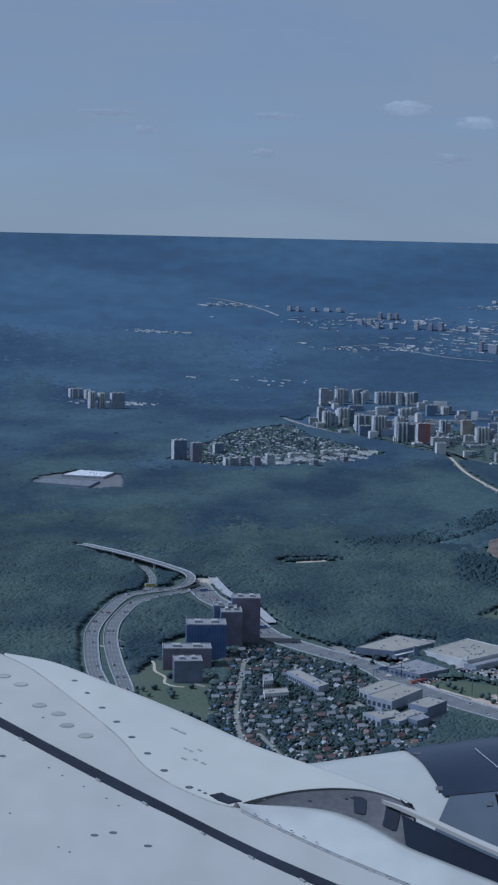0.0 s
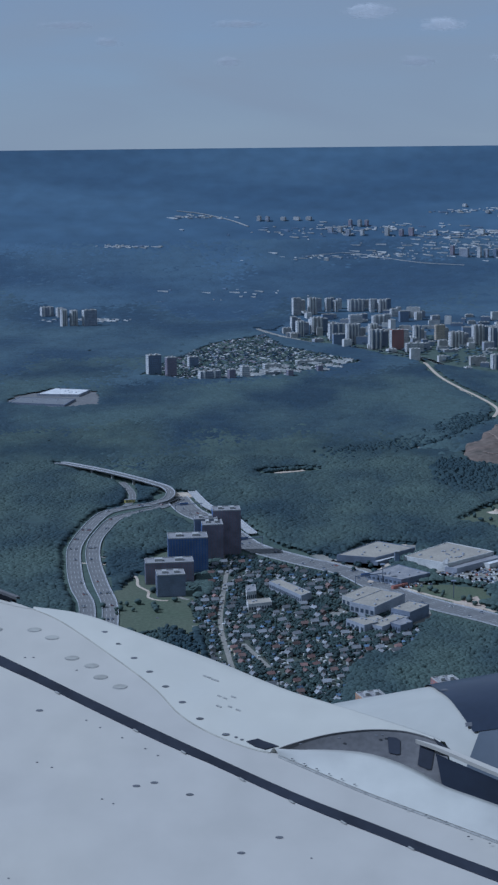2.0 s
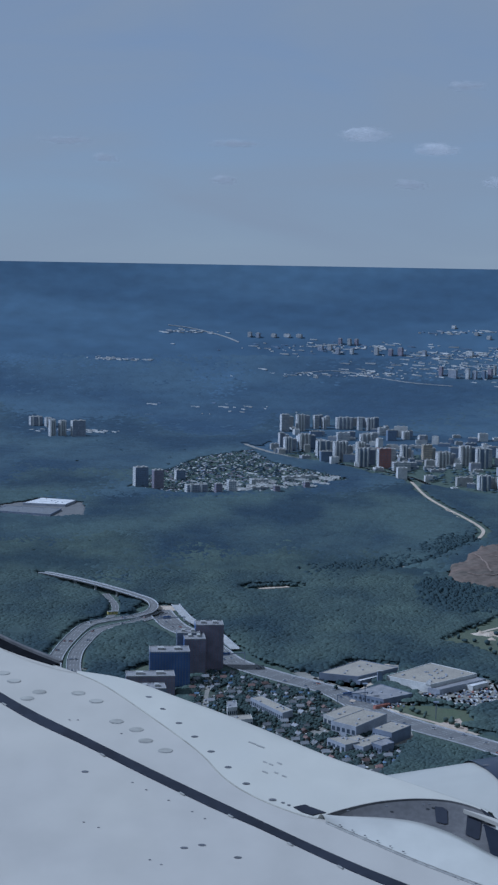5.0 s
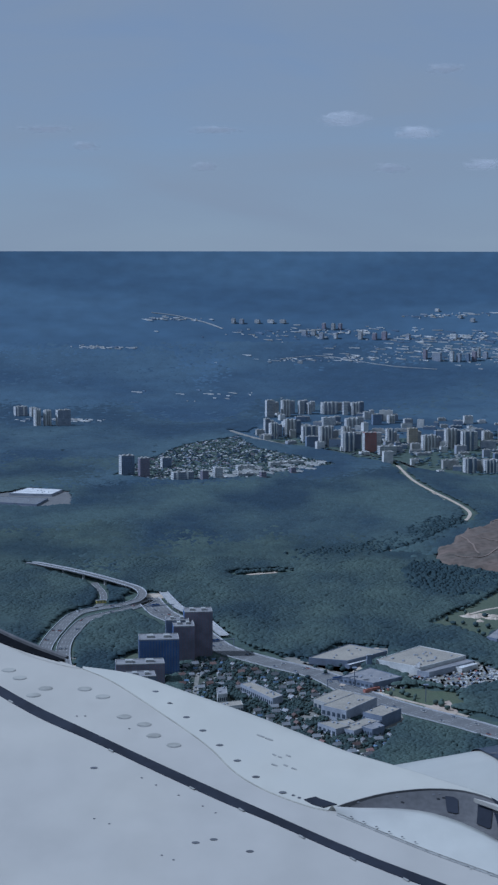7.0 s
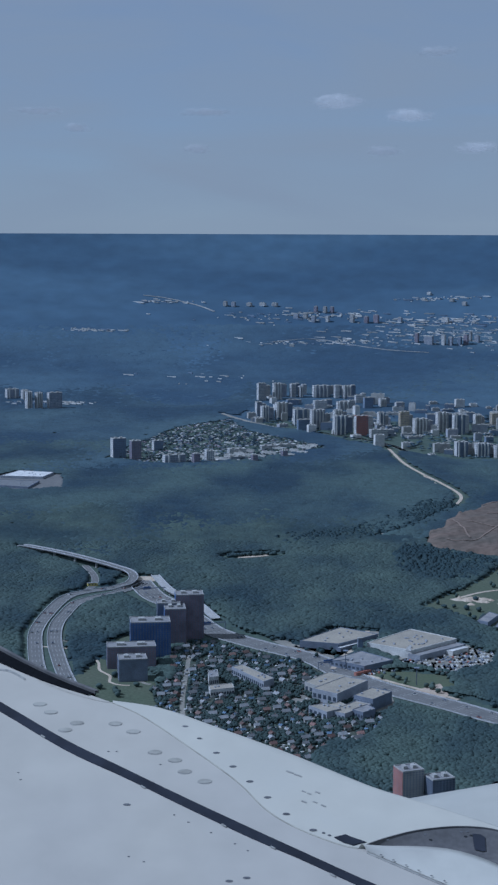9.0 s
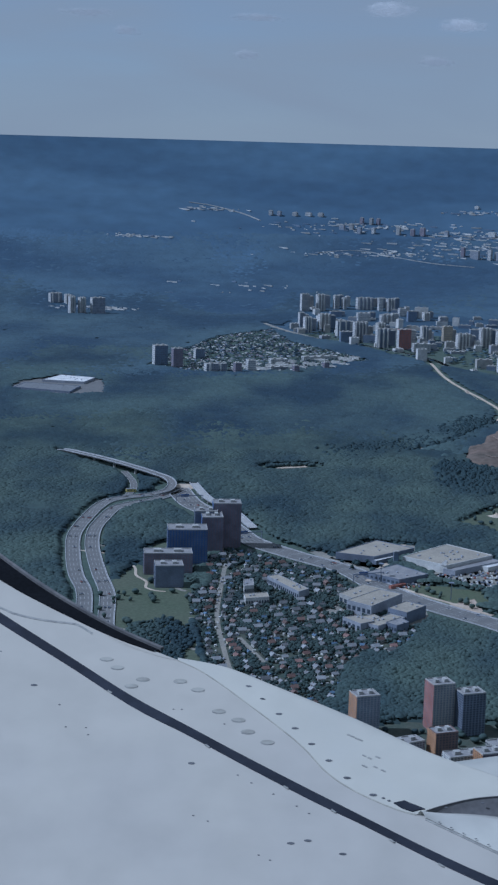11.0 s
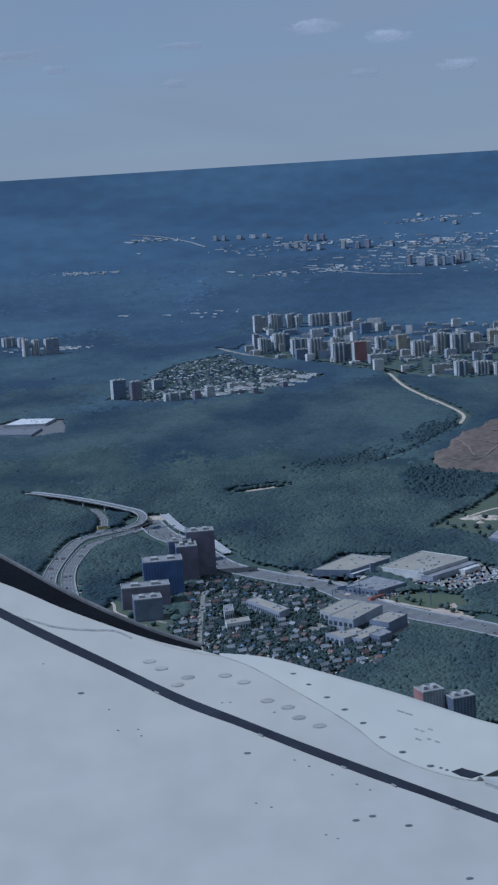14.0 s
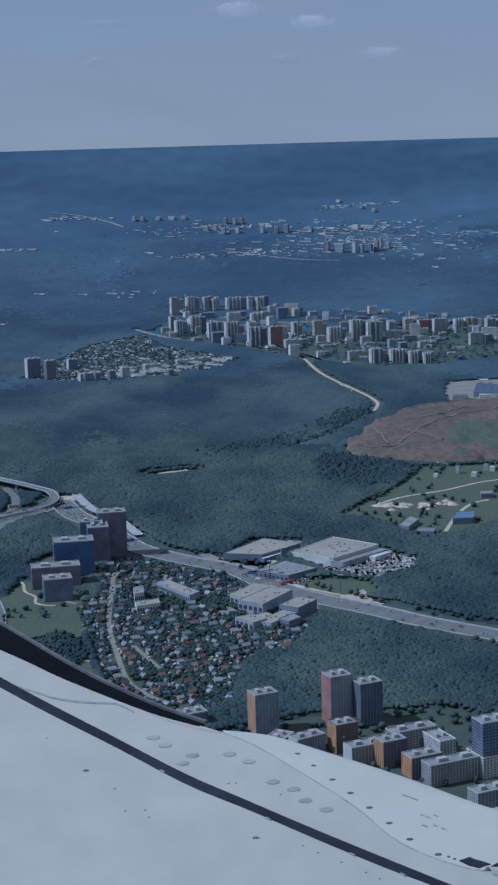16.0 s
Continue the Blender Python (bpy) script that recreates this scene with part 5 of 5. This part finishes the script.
for ring, name, seed in PARKS:
    r = random.Random(seed)
    xs, ys = [p[0] for p in ring], [p[1] for p in ring]
    for colour in ("white", "slate", "grey", "red"):
        s = Shape()
        for j in range(int((max(ys) - min(ys)) / 5.6)):
            for i in range(int((max(xs) - min(xs)) / 2.4)):
                x, y = min(xs) + i * 2.4, min(ys) + j * 5.6 + (j % 2) * 0.8
                pick = r.random()
                want = "white" if pick < 0.3 else "slate" if pick < 0.58 else "grey" if pick < 0.74 else "red" if pick < 0.79 else ""
                if want != colour or not inside(ring, np.array([x]), np.array([y]))[0] or (seed == 0 and inside([(183.8, 1560.8), (200, 1575.8), (217.9, 1557), (202.6, 1540.9)], np.array([x]), np.array([y]))[0]):
                    continue
                if seed == 1 and inside([(94.6, 1503.1), (115.1, 1480.1), (139.4, 1502.9), (117.7, 1535)], np.array([x]), np.array([y]))[0]:
                    continue
                s.box(x, y, 0.3, 1.75, 4.2, 0.75), s.box(x, y - 0.2, 1.0, 1.5, 2.2, 0.55)
        if s.v:
            solid("parked_cars", s.mesh(name, colour), "dense rows of parked %s cars" % ("dark" if colour == "slate" else colour), "car", "stuff")
# tall mast and gantries along the highway
def mast(x, y, h):
    t = thing("highway_mast", "tall dark lighting mast beside the highway", "mast", x, y, 0.3)
    part("pole", Shape().box(0, 0, 0, 0.7, 0.7, h).mesh("pole", "slate"), t)
    part("lamp_head", Shape().box(0, 0, h, 4.5, 4.5, 0.6).mesh("lamp_head", "slate"), t)


mast(100.1, 1492.1, 17), mast(158.8, 1440, 15)
for i in (9, 30, 52):
    p, q = offset(HWY, -15)[i], offset(HWY, 15)[i]
    t = thing("road_gantry", "dark steel sign gantry over the highway", "gantry", *p, 0.3, math.atan2(q[1] - p[1], q[0] - p[0]))
    for x in (0, 30):
        part("post", Shape().box(x, 0, 0, 0.6, 0.6, 7).mesh("post", "slate"), t)
    part("beam", Shape().box(15, 0, 7, 31, 0.7, 0.8).mesh("beam", "slate"), t)
    part("sign_board", Shape().box(20, -0.5, 6.2, 9, 0.2, 3).mesh("sign_board", "navy"), t, "blank blue sign board")

# ---- woods ----
def ball(level):
    bm = bmesh.new()
    bmesh.ops.create_icosphere(bm, subdivisions=level, radius=1.0)
    v = np.array([p.co[:] for p in bm.verts])
    f = np.array([[p.index for p in face.verts] for face in bm.faces])
    bm.free()
    return v, f


LOW, HIGH = ball(1), ball(2)


def crowns(name, pts, radius, height, shape, mat, label, seed, category="trees", dome=0.2):
    """Small single trees in one mesh: knobbly balls on the ground."""
    rs = np.random.RandomState(seed)
    v, f = shape
    n = len(pts)
    if n == 0:
        return
    r = radius * rs.uniform(0.6, 1.35, n)
    tall = height * rs.uniform(0.7, 1.25, n)
    V = v[None] * (1 + rs.uniform(-0.24, 0.24, (n, len(v))))[..., None]
    V = V * np.stack([r, r, tall * dome], 1)[:, None]
    V += np.concatenate([pts, (np.minimum(tall, height) * (1 - dome))[:, None]], 1)[:, None]
    return leafy(name, V, f, mat, label, category)


def leafy(name, V, f, mat, label, category="trees"):
    n, k = V.shape[:2]
    F = np.asarray(f)[None] + (np.arange(n) * k)[:, None, None]
    me = bpy.data.meshes.new(name)
    V, F = V.reshape(-1, 3), F.reshape(-1, 3)
    me.vertices.add(len(V)), me.loops.add(F.size), me.polygons.add(len(F))
    me.vertices.foreach_set("co", V.ravel().astype(np.float32))
    me.loops.foreach_set("vertex_index", F.ravel().astype(np.int32))
    me.polygons.foreach_set("loop_start", np.arange(0, F.size, 3, dtype=np.int32))
    me.update(calc_edges=True)
    me.polygons.foreach_set("use_smooth", np.ones(len(F), bool))
    me.materials.append(M[mat])
    return solid(name, me, label, category, "stuff")


def bell(levels, sides=5):
    """Rings of a tree from its foot to the tip: (share of the radius, share of the height)."""
    v = [(q * math.cos(6.2832 * (i + 0.5 * (a % 2)) / sides), q * math.sin(6.2832 * (i + 0.5 * (a % 2)) / sides), h) for a, (q, h) in enumerate(levels) for i in range(sides)] + [(0, 0, 1)]
    f = []
    for a in range(len(levels) - 1):
        for i in range(sides):
            p, q = a * sides + i, a * sides + (i + 1) % sides
            f += [(p, q, p + sides), (q, q + sides, p + sides)]
    top = (len(levels) - 1) * sides
    return np.array(v), np.array(f + [(top + i, top + (i + 1) % sides, len(v) - 1) for i in range(sides)])


NEAR_TREE, MID_TREE, FAR_TREE = bell([(1.08, 0.66), (0.70, 0.92)]), bell([(1.1, 0.64), (0.70, 0.91)]), bell([(1.25, 0.46)])
LOW_TREE, CONIFER = bell([(1.0, 0.0)]), bell([(1.1, 0.0), (1.0, 0.55), (0.55, 0.85)])


def canopy(name, pts, radius, height, shape, mat, label, seed, rough=0.2):
    """A closed wood: uneven stands of many trees whose crowns touch."""
    rs = np.random.RandomState(seed)
    v, f = shape
    n = len(pts)
    stand = np.array([noise.noise((x / 85, y / 130, seed * 3.0)) + 0.5 * noise.noise((x / 24, y / 36, seed * 5.0)) for x, y in pts])
    r = radius * rs.uniform(0.65, 1.3, n)
    tall = height * (1 + 0.42 * stand) + radius * rough * rs.uniform(-1, 1, n)
    V = v[None] * (1 + rs.uniform(-0.16, 0.16, (n, len(v))))[..., None]
    V[..., 2] = v[None, :, 2]
    V = V * np.stack([r, r, tall], 1)[:, None]
    far_r = np.hypot(pts[:, 0], pts[:, 1])
    zs, slope = rise(far_r), rise(far_r + 0.5) - rise(far_r - 0.5)
    V[..., 2] += slope[:, None] * (V[..., 0] * (pts[:, 0] / far_r)[:, None] + V[..., 1] * (pts[:, 1] / far_r)[:, None])
    V += np.concatenate([pts, zs[:, None]], 1)[:, None]
    return leafy(name, V, f, mat, label)


TOWER_FEET = ((-90.6, 1460.2), (-94.3, 1504.3), (-79.3, 1546.7), (-57.8, 1596), (-44.5, 1612.8))
OPEN = [SETTLEMENT, LAWN, MEADOW_NORTH, HILL, TOWN, APARTMENTS, PLANT, FACTORY, ESTATE] + MEADOWS + list(YARDS.values())


def wooded(x, y, open_rings=OPEN):
    free = np.ones(len(x), bool)
    for ring in open_rings:
        free &= ~inside(ring, x, y)
    for line, reach in ((HWY, 30), (HWY_OUT, 15), (HWY_IN, 13), (RAMP, 10), (LOOP, 10), (BEND, 13), (FOREST_TRACK, 7), (APT_ROAD, 14), (CLEARING, 25)):
        free &= ~near_line(line, x, y, reach)
    for tx, ty in TOWER_FEET:
        free &= np.hypot(x - tx, y - ty) > 26
    return free


def scatter(r0, r1, az0, az1, gap, seed):
    rs = np.random.RandomState(seed)
    n = int((r1 * r1 - r0 * r0) * radians(az1 - az0) / 2 / gap ** 2)
    r, a = np.sqrt(rs.uniform(r0 * r0, r1 * r1, n)), np.radians(rs.uniform(az0, az1, n))
    x, y = r * np.sin(a), r * np.cos(a)
    return np.stack([x, y], 1)[wooded(x, y)]


def understorey(r0, r1, mat, height):
    """Dense young growth below the crowns, sloping to the ground at the wood's edge."""
    rr, aa = np.arange(r0, r1 + 1, 6.0), np.radians(np.linspace(-15, 17, 171))
    R, A = np.meshgrid(rr, aa, indexing="ij")
    x, y = (R * np.sin(A)).ravel(), (R * np.cos(A)).ravel()
    full = wooded(x, y)
    n = len(aa)
    z = np.where(full, height * np.array([1 + 0.25 * noise.noise((a / 30, b / 45, 1.0)) for a, b in zip(x, y)]), 0.05)
    grid = full.reshape(len(rr), n)
    quads = [(i * n + j, i * n + j + 1, (i + 1) * n + j + 1, (i + 1) * n + j) for i in range(len(rr) - 1) for j in range(n - 1) if grid[i:i + 2, j:j + 2].any()]
    me = bpy.data.meshes.new("understorey")
    me.from_pydata(np.stack([x, y, z], 1).tolist(), [], [q[::-1] for q in quads])
    me.polygons.foreach_set("use_smooth", np.ones(len(quads), bool))
    me.materials.append(M[mat])
    solid("understorey", me, "dense young growth below the woodland crowns", "undergrowth", "stuff")


understorey(880, 1420, "leaf", 3.0)
understorey(1420, 2106, "leaf", 3.0)
canopy("woodland", scatter(880, 1420, -15, 17, 2.4, 1), 2.6, 5.0, NEAR_TREE, "leaf", "dense spring woodland of mixed green crowns", 1, 0.12)
belts = np.concatenate([scatter(1420, 2100, -15, 17, 3.0, 2), scatter(2100, 2800, -15, 17, 4.4, 3), scatter(2800, 3600, -15, 17, 5.6, 4), scatter(3600, 4330, -15, 17, 7.4, 5)])
away = np.hypot(belts[:, 0], belts[:, 1])
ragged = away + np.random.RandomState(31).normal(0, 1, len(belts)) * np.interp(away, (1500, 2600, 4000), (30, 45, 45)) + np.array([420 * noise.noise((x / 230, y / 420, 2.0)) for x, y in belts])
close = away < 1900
# Crown colours step bluer band by band, standing in for haze.
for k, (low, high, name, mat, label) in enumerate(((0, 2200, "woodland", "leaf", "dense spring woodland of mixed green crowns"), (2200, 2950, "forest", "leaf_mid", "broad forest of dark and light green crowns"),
                                                   (2950, 3750, "forest", "leaf_far", "far forest in haze-blue colours"), (3750, 4300, "forest", "leaf_hazy", "hazy bluish forest"), (4300, 9000, "forest", "leaf_skyline", "hazy woods below the skyline"))):
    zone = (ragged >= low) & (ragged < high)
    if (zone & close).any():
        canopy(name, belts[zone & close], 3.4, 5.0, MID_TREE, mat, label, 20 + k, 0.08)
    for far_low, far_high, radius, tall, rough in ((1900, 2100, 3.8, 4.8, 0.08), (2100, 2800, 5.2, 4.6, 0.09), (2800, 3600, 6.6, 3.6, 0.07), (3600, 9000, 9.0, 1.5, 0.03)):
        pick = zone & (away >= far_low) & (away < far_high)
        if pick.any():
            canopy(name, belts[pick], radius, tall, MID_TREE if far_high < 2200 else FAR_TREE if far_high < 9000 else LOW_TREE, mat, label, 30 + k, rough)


rim = scatter(880, 2110, -15, 17, 3.2, 71)
inner = np.ones(len(rim), bool)
for dx, dy in ((8, 0), (-8, 0), (0, 11), (0, -11)):
    inner &= wooded(rim[:, 0] + dx, rim[:, 1] + dy)
crowns("edge_bushes", rim[~inner] + np.random.RandomState(72).normal(0, 1.6, (int((~inner).sum()), 2)), 2.2, 3.4, LOW, "leaf", "bushes and young trees along the edge of the woods", 73, dome=0.5)
belt = smooth_line([(290, 2395), (255, 2310), (205, 2220), (150, 2160), (80, 2110)], 4.0)
rs = np.random.RandomState(41)
pts = np.array([(x + rs.normal(0, 13), y + rs.normal(0, 16)) for x, y in belt for k in range(9)])
canopy("conifer_belt", pts, 4.2, 5.6, CONIFER, "conifer", "belt of tall dark conifers across the forest", 51)
block = scatter(1840, 2100, 5.4, 9.6, 4.2, 52)
wobble = rs.normal(0, 7, block.shape)
canopy("conifer_stand", block[inside([(218, 2075), (262, 2040), (300, 1990), (312, 1960), (282, 1893), (236, 1868), (206, 1905), (196, 2000)], block[:, 0] + wobble[:, 0], block[:, 1] + wobble[:, 1])], 4.0, 6.6, CONIFER, "conifer", "dense dark conifer stand below the hill", 53)


def within(ring, n, seed, lines=()):
    rs = np.random.RandomState(seed)
    x, y = rs.uniform(min(p[0] for p in ring), max(p[0] for p in ring), n), rs.uniform(min(p[1] for p in ring), max(p[1] for p in ring), n)
    keep = inside(ring, x, y)
    for line, reach in lines:
        keep &= ~near_line(line, x, y, reach)
    return np.stack([x, y], 1)[keep]


gardens = within(SETTLEMENT, 20000, 8, [(l, 4) for l in STREETS] + [(HWY, 22)])
free = np.array([noise.noise((x / 17, y / 26, 8.0)) for x, y in gardens]) > np.random.RandomState(18).uniform(-0.55, 0.45, len(gardens))
for a, b in spots:
    free &= np.hypot(gardens[:, 0] - a, gardens[:, 1] - b) > 3.2
crowns("garden_trees", gardens[free], 1.75, 3.4, LOW, "garden", "small garden trees between the cottages", 6, dome=0.4)
crowns("garden_trees", within(TOWN, 2600, 9), 3.2, 3.2, LOW, "leaf_mid", "garden trees of the far suburb", 7)
crowns("street_trees", within(APARTMENTS, 1800, 10, [(APT_ROAD, 12)]), 5, 6, LOW, "leaf_far", "street trees between the far blocks", 8)
crowns("meadow_bushes", np.concatenate([within(MEADOWS[0], 60, 12), within(MEADOW_NORTH, 200, 13), within(YARDS["FRONT"], 30, 14), within(ESTATE, 260, 15)]), 2.6, 5, HIGH, "leaf", "scattered bushes on the open ground", 9, dome=0.42)
crowns("copse", within([(-125.7, 1233.1), (-73.2, 1201.8), (-56.2, 1301.1), (-80.5, 1351.9), (-113.9, 1332.8)], 1500, 16), 1.9, 3.6, LOW, "leaf", "dark copse on the meadow", 10, dome=0.4)

rs = np.random.RandomState(61)
scrub = np.stack([rs.uniform(-28, 72, 900), rs.uniform(1970, 2055, 900)], 1)
scrub = scrub[near_line(CLEARING, scrub[:, 0], scrub[:, 1], 12) & ~near_line(CLEARING, scrub[:, 0], scrub[:, 1], 5) & (scrub[:, 1] > 2014 + 0.4 * (scrub[:, 0] - 22))]
crowns("clearing_scrub", scrub, 3.0, 4.5, LOW, "leaf", "low scrub round the forest clearing", 62, dome=0.5)
edge_trees = np.concatenate([np.array(offset(HWY, d)) for d in (-31, -27, 23, 26)])
edge_trees = edge_trees[rs.rand(len(edge_trees)) < 0.28]
keep = edge_trees[:, 1] < 1640
for ring in YARDS.values():
    keep &= ~inside(ring, edge_trees[:, 0], edge_trees[:, 1])
crowns("roadside_trees", edge_trees[keep] + rs.normal(0, 3.5, (keep.sum(), 2)), 2.3, 4.6, HIGH, "leaf", "uneven row of trees along the highway", 63, dome=0.42)


# ---- clouds ----
def cloud(az, el, w, h, mat, seed):
    """Three bulged veils of vapour, one behind the other, flat below and humped above."""
    rs = random.Random(seed)
    a, e, dist = radians(az), radians(el), 4960.0
    s = Shape()
    nx, nz = 24, 8
    for layer in range(3):
        lw, lh, ox, oy = w * rs.uniform(0.7, 1.0), h * rs.uniform(0.75, 1.0), w * rs.uniform(-0.08, 0.08), 9.0 * layer
        bump = [rs.uniform(0.7, 1.15) for k in range(nx + 1)]
        rows = []
        for k in range(nz + 1):
            v = k / nz
            row = []
            for i in range(nx + 1):
                u = 2 * i / nx - 1
                top = lh * (0.35 + 0.65 * math.sqrt(max(0.0, 1 - u * u))) * bump[i]
                row.append((ox + u * lw / 2, oy + 7.0 * (u * u + (2 * v - 1) ** 2), (v - 0.2) * top))
            rows.append(row)
        s.strip(rows)
    ob = solid("cloud", s.mesh("cloud", mat, True), "small flat-based white fair-weather cloud" if mat == "cloud" else "faint thin veil of cloud", "cloud", "structure", "clouds above the skyline")
    ob.matrix_world = Matrix.Translation((dist * math.sin(a), dist * math.cos(a), EYE_HEIGHT + dist * math.tan(e))) @ Matrix.Rotation(-a, 4, "Z")


for k, (az, el, w, h, mat) in enumerate([(3.4, 3.9, 210, 62, "cloud"), (5.8, 3.45, 160, 50, "cloud"), (7.9, 2.42, 150, 46, "cloud"), (4.9, 2.3, 150, 55, "thin_cloud"), (6.5, 5.55, 160, 44, "thin_cloud"), (-1.3, 2.38, 100, 40, "thin_cloud"),
                                         (-6.6, 3.6, 240, 36, "thin_cloud"), (-5.2, 3.05, 110, 36, "thin_cloud"), (-0.9, 3.6, 220, 36, "thin_cloud")]):
    cloud(az, el, w, h, mat, k + 1)
